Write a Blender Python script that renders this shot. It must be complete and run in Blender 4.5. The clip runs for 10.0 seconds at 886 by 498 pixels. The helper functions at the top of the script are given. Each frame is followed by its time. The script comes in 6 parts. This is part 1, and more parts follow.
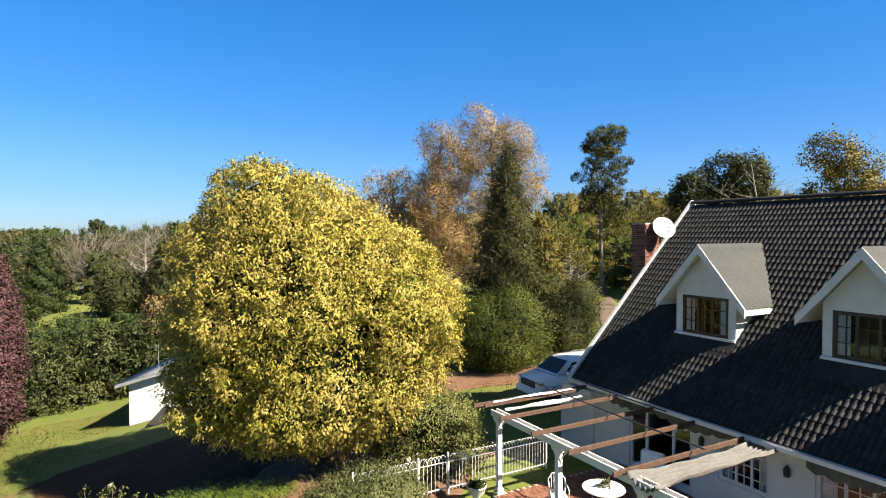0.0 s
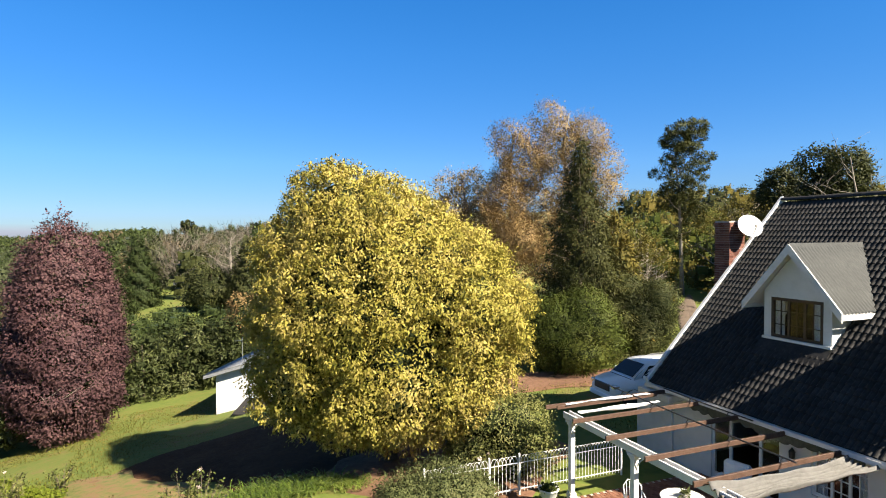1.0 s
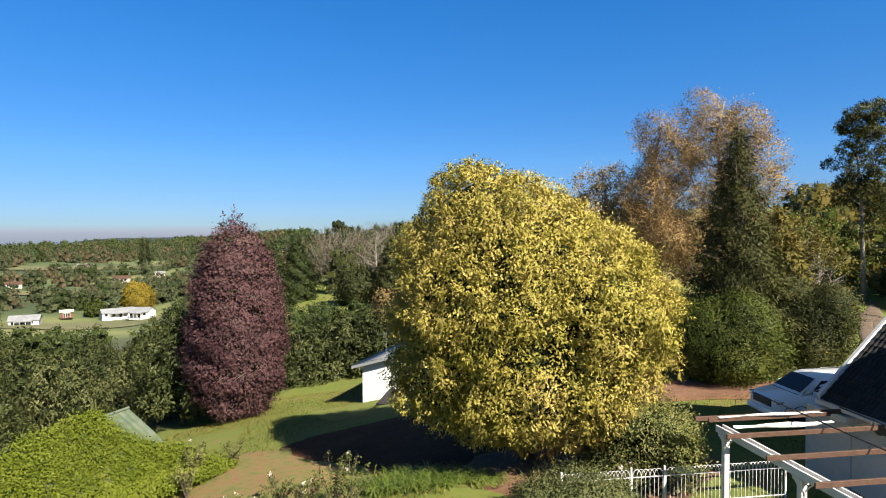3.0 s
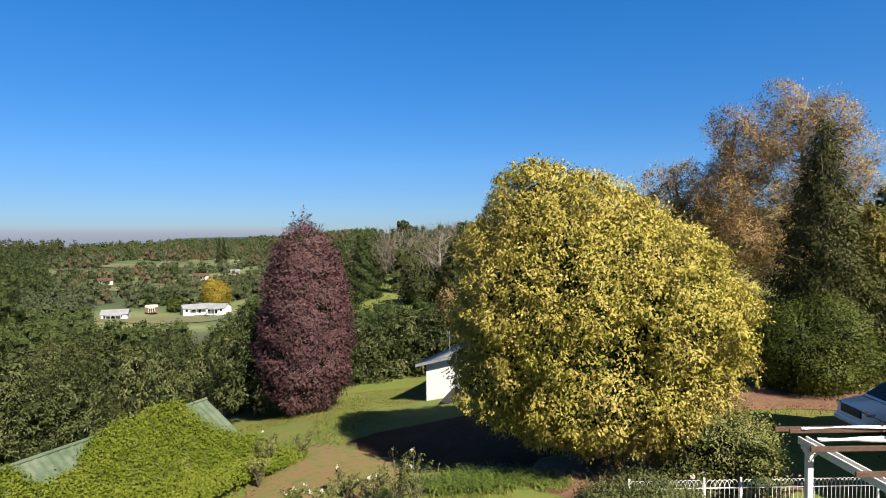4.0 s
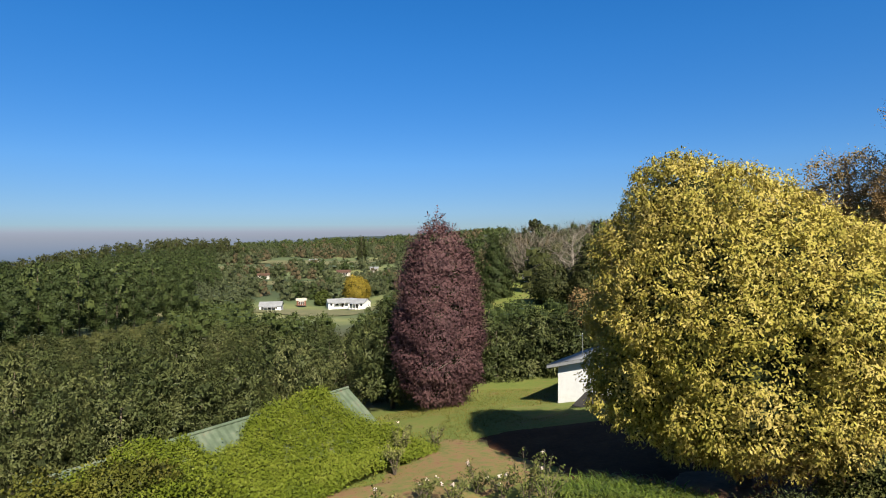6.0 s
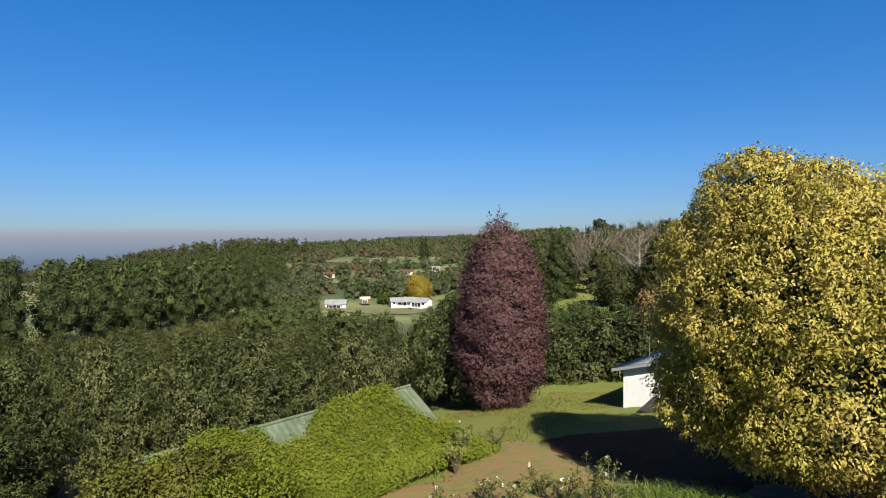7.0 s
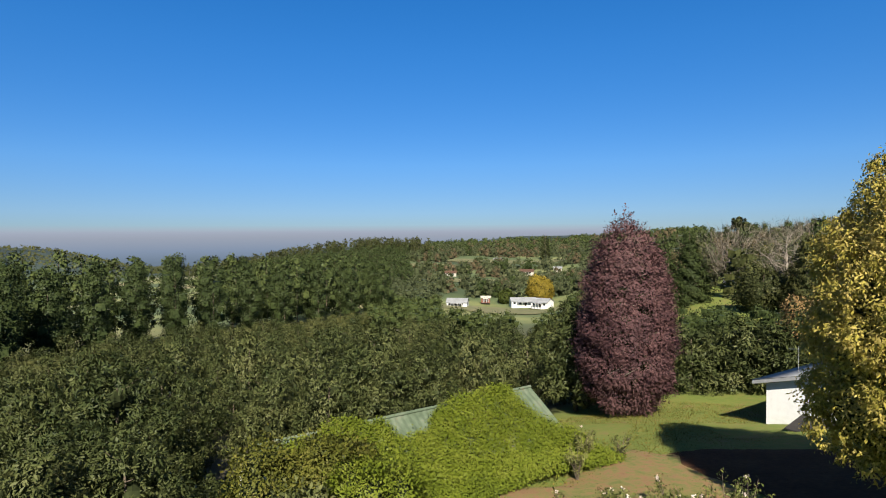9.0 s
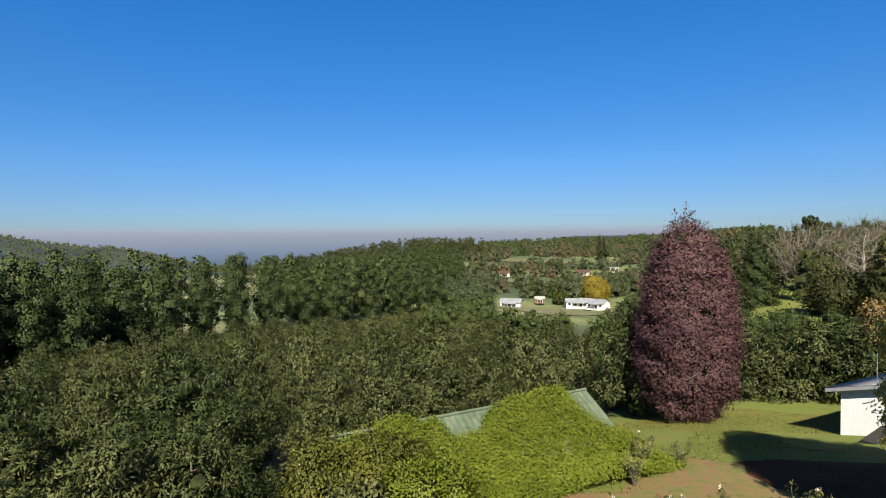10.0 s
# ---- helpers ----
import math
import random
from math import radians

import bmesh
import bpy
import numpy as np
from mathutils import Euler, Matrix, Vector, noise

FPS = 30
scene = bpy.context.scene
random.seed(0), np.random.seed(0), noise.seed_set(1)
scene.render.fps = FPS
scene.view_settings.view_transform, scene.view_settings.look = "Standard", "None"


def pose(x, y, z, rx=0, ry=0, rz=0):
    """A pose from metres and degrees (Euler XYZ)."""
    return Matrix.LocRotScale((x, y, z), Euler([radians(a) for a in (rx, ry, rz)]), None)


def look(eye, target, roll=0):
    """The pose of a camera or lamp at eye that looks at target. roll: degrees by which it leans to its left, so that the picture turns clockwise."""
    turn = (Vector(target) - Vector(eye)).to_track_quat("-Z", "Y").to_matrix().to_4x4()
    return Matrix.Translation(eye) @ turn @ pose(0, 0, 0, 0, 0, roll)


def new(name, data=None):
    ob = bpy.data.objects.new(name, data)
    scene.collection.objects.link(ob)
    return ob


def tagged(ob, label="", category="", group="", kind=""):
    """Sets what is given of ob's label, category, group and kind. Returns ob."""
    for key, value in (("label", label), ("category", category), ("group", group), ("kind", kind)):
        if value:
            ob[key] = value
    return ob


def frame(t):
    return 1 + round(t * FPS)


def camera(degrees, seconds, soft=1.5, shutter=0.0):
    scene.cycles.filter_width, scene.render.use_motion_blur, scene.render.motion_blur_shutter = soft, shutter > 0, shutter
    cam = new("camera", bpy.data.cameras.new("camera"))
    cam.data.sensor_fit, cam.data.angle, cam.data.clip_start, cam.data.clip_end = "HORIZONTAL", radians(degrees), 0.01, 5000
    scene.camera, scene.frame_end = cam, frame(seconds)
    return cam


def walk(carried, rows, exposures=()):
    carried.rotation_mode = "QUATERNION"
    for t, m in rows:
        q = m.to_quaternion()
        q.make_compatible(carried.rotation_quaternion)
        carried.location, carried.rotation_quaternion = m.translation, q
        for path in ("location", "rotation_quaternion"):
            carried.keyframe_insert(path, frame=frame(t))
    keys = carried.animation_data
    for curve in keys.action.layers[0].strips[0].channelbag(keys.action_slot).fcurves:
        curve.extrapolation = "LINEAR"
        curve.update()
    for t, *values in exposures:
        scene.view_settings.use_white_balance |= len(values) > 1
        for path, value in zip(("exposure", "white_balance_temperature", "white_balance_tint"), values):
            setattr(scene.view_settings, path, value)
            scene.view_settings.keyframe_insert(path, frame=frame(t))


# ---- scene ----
import itertools

cam = camera(75.54, 10.0, soft=1.0)
H = 7.46
PATH = [(0, 0.00, -1.40, 0.10), (0.5, 3.38, -1.44, 0.16), (1, 7.12, -1.46, 0.21), (1.5, 10.67, -1.48, 0.25),
        (2, 14.03, -1.49, 0.27), (2.5, 17.44, -1.50, 0.31), (4, 27.18, -1.49, 0.37), (4.5, 30.28, -1.49, 0.42),
        (5, 33.83, -1.49, 0.44), (5.5, 37.15, -1.49, 0.42), (7, 46.47, -1.47, 0.39), (7.5, 49.59, -1.44, 0.35),
        (8, 52.71, -1.42, 0.33), (8.5, 55.64, -1.43, 0.34), (9, 58.53, -1.43, 0.37), (9.5, 61.44, -1.42, 0.40),
        (10, 63.88, -1.40, 0.43)]
walk(cam, [(t, pose(0, 0, H, 90 + p, r, a)) for t, a, p, r in PATH], [(0, 2.04, 6800, 10), (2.5, 1.82, 6620, 10), (4.5, 1.57, 6500, 10), (7.5, 1.46, 6500, 10), (10, 1.5, 6500, 10)])

# ---- light ----
SUN_EL, SUN_X, SUN_Y = 39.5, 0.855, -0.52
sun_az = math.atan2(SUN_X, SUN_Y)
world = bpy.data.worlds.new("world")
scene.world = world
world.use_nodes = True
wn = world.node_tree
sky = wn.nodes.new("ShaderNodeTexSky")
sky.sky_type = "NISHITA"
sky.sun_disc = False
sky.sun_elevation = radians(SUN_EL)
sky.sun_rotation = sun_az
sky.altitude = 1200
sky.air_density, sky.dust_density, sky.ozone_density = 1.0, 0.15, 4.0
wn.nodes["Background"].inputs[1].default_value = 0.072
deep = wn.nodes.new("ShaderNodeHueSaturation")
deep.inputs["Saturation"].default_value = 1.64
soft_sky = wn.nodes.new("ShaderNodeGamma")
soft_sky.inputs["Gamma"].default_value = 0.66
wn.links.new(sky.outputs[0], soft_sky.inputs["Color"])
wn.links.new(soft_sky.outputs[0], deep.inputs["Color"])
clear = wn.nodes.new("ShaderNodeMix")
clear.data_type, clear.blend_type = "RGBA", "MULTIPLY"
clear.inputs["Factor"].default_value = 1.0
clear.inputs[7].default_value = (0.72, 0.895, 1.16, 1)
wn.links.new(deep.outputs[0], clear.inputs[6])
# a thin layer of haze dims the sky just over the horizon, all round
way = wn.nodes.new("ShaderNodeTexCoord")
height = wn.nodes.new("ShaderNodeSeparateXYZ")
wn.links.new(way.outputs["Generated"], height.inputs[0])
layer = wn.nodes.new("ShaderNodeValToRGB")
for i, (pos, col) in enumerate(((0.0, (0.6, 0.63, 0.69)), (0.035, (0.66, 0.7, 0.77)), (0.12, (0.9, 0.91, 0.93)), (0.3, (1, 1, 1)))):
    e = layer.color_ramp.elements[i] if i < 2 else layer.color_ramp.elements.new(pos)
    e.position, e.color = pos, (*col, 1)
wn.links.new(height.outputs["Z"], layer.inputs[0])
dim = wn.nodes.new("ShaderNodeMix")
dim.data_type, dim.blend_type = "RGBA", "MULTIPLY"
dim.inputs["Factor"].default_value = 1.0
# overhead, out of view, the sky is less saturated and dimmed to weaken fill
high = wn.nodes.new("ShaderNodeMapRange")
high.inputs["From Min"].default_value, high.inputs["From Max"].default_value = 0.42, 0.85
wn.links.new(height.outputs["Z"], high.inputs["Value"])
over = wn.nodes.new("ShaderNodeMix")
over.data_type = "RGBA"
wn.links.new(high.outputs[0], over.inputs["Factor"])
wn.links.new(clear.outputs[2], over.inputs[6])
zenith = wn.nodes.new("ShaderNodeHueSaturation")
zenith.inputs["Saturation"].default_value, zenith.inputs["Value"].default_value = 1.1, 0.55
wn.links.new(soft_sky.outputs[0], zenith.inputs["Color"])
wn.links.new(zenith.outputs[0], over.inputs[7])
wn.links.new(over.outputs[2], dim.inputs[6])
wn.links.new(layer.outputs[0], dim.inputs[7])
wn.links.new(dim.outputs[2], wn.nodes["Background"].inputs[0])
sun = new("sun", bpy.data.lights.new("sun", "SUN"))
sun.data.energy, sun.data.angle, sun.data.color = 5.0, radians(0.53), (1.0, 0.925, 0.8)
ce = math.cos(radians(SUN_EL))
sun.matrix_world = look((60 * SUN_X * ce, 60 * SUN_Y * ce, 60 * math.sin(radians(SUN_EL))), (0, 0, 0))


# ---- materials ----
def mat(name, ramp, scale=6.0, rough=0.8, bump=0.2, metal=0.0, detail=6.0, scale2=None, island=0.0, objrand=0.0, translucent=0.0, coords="Object", spec=0.3, stretch=None):
    """A surface: noise at two scales through a colour ramp, fine relief, change from piece to piece."""
    m = bpy.data.materials.new(name)
    m.use_nodes = True
    nt = m.node_tree
    N, L = nt.nodes, nt.links
    b = N["Principled BSDF"]
    b.inputs["Roughness"].default_value = rough
    b.inputs["Metallic"].default_value = metal
    b.inputs["Specular IOR Level"].default_value = spec
    tc = N.new("ShaderNodeTexCoord")
    src = tc.outputs[coords]
    if stretch:
        mp = N.new("ShaderNodeMapping")
        mp.inputs["Scale"].default_value = stretch
        L.new(src, mp.inputs["Vector"])
        src = mp.outputs[0]
    n1, n2 = N.new("ShaderNodeTexNoise"), N.new("ShaderNodeTexNoise")
    for n, s in ((n1, scale), (n2, scale2 or scale / 9)):
        n.inputs["Scale"].default_value = s
        n.inputs["Detail"].default_value = detail
        n.inputs["Roughness"].default_value = 0.65
        L.new(src, n.inputs["Vector"])
    mix = N.new("ShaderNodeMath")
    mix.operation = "ADD"
    L.new(n1.outputs["Fac"], mix.inputs[0])
    L.new(n2.outputs["Fac"], mix.inputs[1])
    half = N.new("ShaderNodeMath")
    half.operation = "MULTIPLY"
    half.inputs[1].default_value = 0.5
    L.new(mix.outputs[0], half.inputs[0])
    fac = half.outputs[0]
    for out, amount in (("island", island), ("object", objrand)):
        if amount:
            g = N.new("ShaderNodeNewGeometry") if out == "island" else N.new("ShaderNodeObjectInfo")
            sub = N.new("ShaderNodeMath")
            sub.operation = "MULTIPLY_ADD"
            sub.inputs[1].default_value, sub.inputs[2].default_value = amount, -amount / 2
            L.new(g.outputs["Random Per Island" if out == "island" else "Random"], sub.inputs[0])
            ad = N.new("ShaderNodeMath")
            L.new(fac, ad.inputs[0])
            L.new(sub.outputs[0], ad.inputs[1])
            fac = ad.outputs[0]
    cr = N.new("ShaderNodeValToRGB")
    els = cr.color_ramp.elements
    while len(els) < len(ramp):
        els.new(0.5)
    for i, (pos, col) in enumerate(ramp):
        els[i].position, els[i].color = pos, (*col, 1)
    L.new(fac, cr.inputs[0])
    L.new(cr.outputs[0], b.inputs["Base Color"])
    if bump:
        bp = N.new("ShaderNodeBump")
        bp.inputs["Strength"].default_value = bump
        bp.inputs["Distance"].default_value = 0.02
        L.new(n1.outputs["Fac"], bp.inputs["Height"])
        L.new(bp.outputs[0], b.inputs["Normal"])
    if translucent:
        t = N.new("ShaderNodeBsdfTranslucent")
        L.new(cr.outputs[0], t.inputs["Color"])
        ms = N.new("ShaderNodeMixShader")
        ms.inputs[0].default_value = translucent
        L.new(b.outputs[0], ms.inputs[1])
        L.new(t.outputs[0], ms.inputs[2])
        L.new(ms.outputs[0], N["Material Output"].inputs["Surface"])
    return m


def shades(a, b, c):
    return [(0.3, a), (0.5, b), (0.7, c)]


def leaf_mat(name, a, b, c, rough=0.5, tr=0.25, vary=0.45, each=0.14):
    a, b, c = [(r * 0.8, g * 0.68, bl * 0.64) for r, g, bl in (a, b, c)]
    return mat(name, shades(a, b, c), scale=0.9, rough=rough, bump=0, island=vary, objrand=each, translucent=tr, scale2=0.25, detail=2, spec=0.08)


M = {}
M["yellow_leaf"] = leaf_mat("yellow_leaf", (0.175, 0.205, 0.036), (0.35, 0.35, 0.072), (0.46, 0.425, 0.145), vary=0.24, tr=0.26)
M["purple_leaf"] = leaf_mat("purple_leaf", (0.066, 0.041, 0.046), (0.13, 0.079, 0.084), (0.195, 0.135, 0.13), vary=0.3)
M["plane_leaf"] = leaf_mat("plane_leaf", (0.177, 0.135, 0.058), (0.302, 0.245, 0.112), (0.375, 0.318, 0.159), vary=0.2)
M["dark_leaf"] = leaf_mat("dark_leaf", (0.028, 0.04, 0.016), (0.055, 0.072, 0.026), (0.1, 0.118, 0.045), tr=0.12, vary=0.1)
M["orchard_leaf"] = leaf_mat("orchard_leaf", (0.028, 0.046, 0.016), (0.062, 0.086, 0.03), (0.115, 0.14, 0.056), each=0.22, rough=0.5, tr=0.1, vary=0.16)
M["hedge_leaf"] = leaf_mat("hedge_leaf", (0.03, 0.048, 0.011), (0.062, 0.094, 0.02), (0.115, 0.145, 0.032), tr=0.12, vary=0.18)
M["gum_leaf"] = leaf_mat("gum_leaf", (0.023, 0.04, 0.015), (0.042, 0.068, 0.023), (0.08, 0.115, 0.038), tr=0.12, vary=0.1)
M["olive_leaf"] = leaf_mat("olive_leaf", (0.0644, 0.0644, 0.0184), (0.12, 0.12, 0.0276), (0.184, 0.166, 0.046), tr=0.12, vary=0.12)
M["cypress_leaf"] = leaf_mat("cypress_leaf", (0.03, 0.039, 0.0144), (0.0675, 0.0819, 0.0272), (0.112, 0.125, 0.044), tr=0.12, vary=0.18)
M["ivy_leaf"] = leaf_mat("ivy_leaf", (0.06, 0.095, 0.011), (0.107, 0.16, 0.016), (0.155, 0.205, 0.03), vary=0.2)
# far foliage, paler and greyer in colour to stand for distance haze
M["valley_leaf"] = leaf_mat("valley_leaf", (0.036, 0.054, 0.027), (0.066, 0.092, 0.045), (0.105, 0.13, 0.066), tr=0.12, vary=0.15)
M["shrub_leaf"] = leaf_mat("shrub_leaf", (0.045, 0.06, 0.012), (0.09, 0.112, 0.02), (0.145, 0.155, 0.036), vary=0.25)
M["grey_leaf"] = leaf_mat("grey_leaf", (0.07, 0.1, 0.04), (0.135, 0.175, 0.07), (0.21, 0.235, 0.115), vary=0.25)
M["rust_leaf"] = leaf_mat("rust_leaf", (0.17, 0.124, 0.055), (0.297, 0.232, 0.105), (0.37, 0.304, 0.149), vary=0.2)
M["gold_leaf"] = leaf_mat("gold_leaf", (0.13, 0.12, 0.02), (0.27, 0.24, 0.035), (0.36, 0.31, 0.06), vary=0.2)
M["brown_leaf"] = leaf_mat("brown_leaf", (0.07, 0.068, 0.04), (0.12, 0.112, 0.066), (0.175, 0.155, 0.095), vary=0.15)
M["bark"] = mat("bark", shades((0.0425, 0.0298, 0.0213), (0.0935, 0.0723, 0.051), (0.17, 0.136, 0.102)), scale=9, bump=0.6, rough=0.95)
M["pale_bark"] = mat("pale_bark", shades((0.0816, 0.068, 0.0544), (0.177, 0.15, 0.122), (0.272, 0.245, 0.204)), scale=7, bump=0.4, rough=0.9)
# near-black filling of the crowns: inner shade put into the twig colour
M["twig_shade"] = mat("twig_shade", shades((0.0096, 0.012, 0.0048), (0.0192, 0.024, 0.0096), (0.032, 0.0368, 0.016)), scale=6, scale2=0.6, bump=0.3, rough=1, spec=0.02)
M["grey_twig"] = mat("grey_twig", shades((0.06, 0.05, 0.04), (0.1, 0.087, 0.07), (0.15, 0.13, 0.105)), scale=4, bump=0.2, rough=1, spec=0.05)
M["grass"] = mat("grass", [(0.32, (0.05, 0.069, 0.0095)), (0.46, (0.088, 0.115, 0.017)), (0.55, (0.112, 0.118, 0.022)), (0.62, (0.14, 0.098, 0.04))], scale=2.4, scale2=0.2, bump=0.8, rough=0.95, detail=10)
def land_mat():
    """Garden grass near the house, fields and woodland floor further out, dark blue-green beyond 650 m, by the distance
    along the ground.
    """
    m = M["grass"].copy()
    m.name = "land"
    nt = m.node_tree
    N, L = nt.nodes, nt.links
    b = N["Principled BSDF"]
    near = b.inputs["Base Color"].links[0].from_socket
    tc = N.new("ShaderNodeTexCoord")
    ln = N.new("ShaderNodeVectorMath")
    ln.operation = "LENGTH"
    L.new(tc.outputs["Object"], ln.inputs[0])
    far = N.new("ShaderNodeTexNoise")
    far.inputs["Scale"].default_value, far.inputs["Detail"].default_value = 0.012, 8
    L.new(tc.outputs["Object"], far.inputs["Vector"])
    ramp = N.new("ShaderNodeValToRGB")
    for i, (pos, col) in enumerate(((0.35, (0.03, 0.045, 0.02)), (0.5, (0.06, 0.08, 0.03)), (0.58, (0.13, 0.14, 0.05)), (0.68, (0.17, 0.15, 0.08)))):
        e = ramp.color_ramp.elements[i] if i < 2 else ramp.color_ramp.elements.new(pos)
        e.position, e.color = pos, (*col, 1)
    L.new(far.outputs["Fac"], ramp.inputs[0])
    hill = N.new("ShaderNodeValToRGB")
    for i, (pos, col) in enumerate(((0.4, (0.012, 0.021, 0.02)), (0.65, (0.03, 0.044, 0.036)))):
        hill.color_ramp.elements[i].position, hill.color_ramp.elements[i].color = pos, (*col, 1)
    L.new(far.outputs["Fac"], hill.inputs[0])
    litter = N.new("ShaderNodeRGB")
    litter.outputs[0].default_value = (0.05, 0.042, 0.024, 1)
    ax = N.new("ShaderNodeSeparateXYZ")
    L.new(tc.outputs["Object"], ax.inputs[0])
    under = N.new("ShaderNodeMapRange")
    under.inputs["From Min"].default_value, under.inputs["From Max"].default_value = -29, -33
    L.new(ax.outputs["X"], under.inputs["Value"])
    lm = N.new("ShaderNodeMix")
    lm.data_type = "RGBA"
    diag = N.new("ShaderNodeMath")
    L.new(ax.outputs["X"], diag.inputs[0])
    L.new(ax.outputs["Y"], diag.inputs[1])
    slope = N.new("ShaderNodeMapRange")
    slope.inputs["From Min"].default_value, slope.inputs["From Max"].default_value = 2, -4
    L.new(diag.outputs[0], slope.inputs["Value"])
    both = N.new("ShaderNodeMath")
    both.operation = "MULTIPLY"
    L.new(under.outputs[0], both.inputs[0])
    L.new(slope.outputs[0], both.inputs[1])
    L.new(both.outputs[0], lm.inputs["Factor"])
    L.new(near, lm.inputs[6])
    L.new(litter.outputs[0], lm.inputs[7])
    src = lm.outputs[2]
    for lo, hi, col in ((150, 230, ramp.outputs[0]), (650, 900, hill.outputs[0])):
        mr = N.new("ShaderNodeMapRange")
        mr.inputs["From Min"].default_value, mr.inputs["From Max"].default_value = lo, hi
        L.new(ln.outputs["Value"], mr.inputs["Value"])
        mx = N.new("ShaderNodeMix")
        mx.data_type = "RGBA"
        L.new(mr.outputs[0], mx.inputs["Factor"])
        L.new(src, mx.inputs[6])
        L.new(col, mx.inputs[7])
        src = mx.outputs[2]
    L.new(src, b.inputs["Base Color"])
    return m


M["land"] = land_mat()
M["soil"] = mat("soil", shades((0.0645, 0.0327, 0.0189), (0.125, 0.0636, 0.0361), (0.189, 0.107, 0.0636)), scale=5, bump=0.8, rough=1)
# bare soil darkened in colour to deepen the yellow tree's cast shadow
M["shadow_soil"] = mat("shadow_soil", shades((0.03, 0.014, 0.007), (0.058, 0.027, 0.013), (0.09, 0.05, 0.02)), scale=6, scale2=0.5, bump=0.8, rough=1, spec=0.1)
M["white_wall"] = mat("white_wall", shades((0.42, 0.42, 0.404), (0.509, 0.509, 0.493), (0.55, 0.55, 0.534)), scale=3, bump=0.12, rough=0.8)
M["white_paint"] = mat("white_paint", shades((0.395, 0.387, 0.371), (0.513, 0.506, 0.49), (0.569, 0.56, 0.545)), scale=5, bump=0.08, rough=0.45)
M["tile"] = mat("tile", shades((0.0122, 0.0116, 0.0112), (0.0245, 0.0232, 0.0222), (0.044, 0.0415, 0.039)), scale=12, bump=0.3, rough=0.7, objrand=0.15, island=0.15, spec=0.12)
M["dormer_roof"] = mat("dormer_roof", shades((0.013, 0.014, 0.0135), (0.025, 0.0265, 0.025), (0.042, 0.0435, 0.04)), scale=9, bump=0.3, rough=0.7, island=0.15)
M["brick"] = mat("brick", shades((0.0459, 0.0153, 0.0102), (0.102, 0.0357, 0.0229), (0.163, 0.0714, 0.051)), scale=14, bump=0.5, rough=0.9, objrand=0.5, island=0.4)
M["mortar"] = mat("mortar", shades((0.2, 0.18, 0.15), (0.3, 0.27, 0.23), (0.38, 0.35, 0.3)), scale=20, bump=0.4, rough=1)
M["paving"] = mat("paving", shades((0.075, 0.029, 0.016), (0.13, 0.052, 0.029), (0.185, 0.085, 0.052)), scale=8, bump=0.4, rough=0.85, objrand=0.35, island=0.3)
M["brown_wood"] = mat("brown_wood", shades((0.032, 0.017, 0.0105), (0.064, 0.035, 0.0225), (0.105, 0.064, 0.045)), scale=10, bump=0.3, rough=0.6, stretch=(0.7, 5.92, 6.4))
M["dark_wood"] = mat("dark_wood", shades((0.02, 0.014, 0.01), (0.04, 0.026, 0.018), (0.07, 0.045, 0.03)), scale=14, bump=0.2, rough=0.45)
M["green_iron"] = mat("green_iron", [(0.34, (0.045, 0.062, 0.036)), (0.48, (0.068, 0.09, 0.056)), (0.56, (0.09, 0.108, 0.072)), (0.63, (0.14, 0.075, 0.045))], scale=3, scale2=0.6, bump=0.2, rough=0.6)
M["grey_iron"] = mat("grey_iron", shades((0.1, 0.105, 0.11), (0.17, 0.175, 0.18), (0.25, 0.255, 0.26)), scale=3, bump=0.2, rough=0.65)
M["gravel"] = mat("gravel", shades((0.06, 0.042, 0.028), (0.1, 0.072, 0.05), (0.14, 0.108, 0.08)), scale=14, bump=0.6, rough=1)
M["canvas"] = mat("canvas", shades((0.07, 0.065, 0.058), (0.115, 0.109, 0.1), (0.145, 0.14, 0.13)), scale=6, bump=0.4, rough=0.9)
M["black_metal"] = mat("black_metal", shades((0.012, 0.012, 0.013), (0.022, 0.022, 0.024), (0.04, 0.04, 0.042)), scale=20, bump=0.1, rough=0.45)
M["car_paint"] = mat("car_paint", shades((0.76, 0.765, 0.77), (0.79, 0.795, 0.8), (0.81, 0.815, 0.82)), scale=2, bump=0, rough=0.18, spec=0.6)
M["rubber"] = mat("rubber", shades((0.012, 0.012, 0.012), (0.02, 0.02, 0.02), (0.035, 0.035, 0.035)), scale=20, bump=0.3, rough=0.8)
M["chrome"] = mat("chrome", shades((0.4, 0.41, 0.42), (0.55, 0.56, 0.57), (0.65, 0.66, 0.67)), scale=9, bump=0.05, rough=0.25, metal=0.9)
M["curtain"] = mat("curtain", shades((0.4, 0.4, 0.39), (0.58, 0.57, 0.56), (0.68, 0.67, 0.66)), scale=4, bump=0.4, rough=0.95, stretch=(9, 9, 0.6))
M["stone"] = mat("stone", shades((0.2, 0.18, 0.15), (0.33, 0.3, 0.25), (0.45, 0.42, 0.37)), scale=9, bump=0.5, rough=0.95)
M["interior"] = mat("interior", shades((0.025, 0.022, 0.02), (0.04, 0.036, 0.033), (0.06, 0.054, 0.05)), scale=2, bump=0, rough=0.9)
M["far_forest"] = mat("far_forest", shades((0.02, 0.035, 0.03), (0.045, 0.065, 0.05), (0.08, 0.1, 0.07)), scale=0.03, scale2=0.006, bump=0, rough=1)
M["glass"] = bpy.data.materials.new("glass")
M["glass"].use_nodes = True
gb = M["glass"].node_tree.nodes["Principled BSDF"]
gb.inputs["Base Color"].default_value = (0.93, 0.96, 0.96, 1)
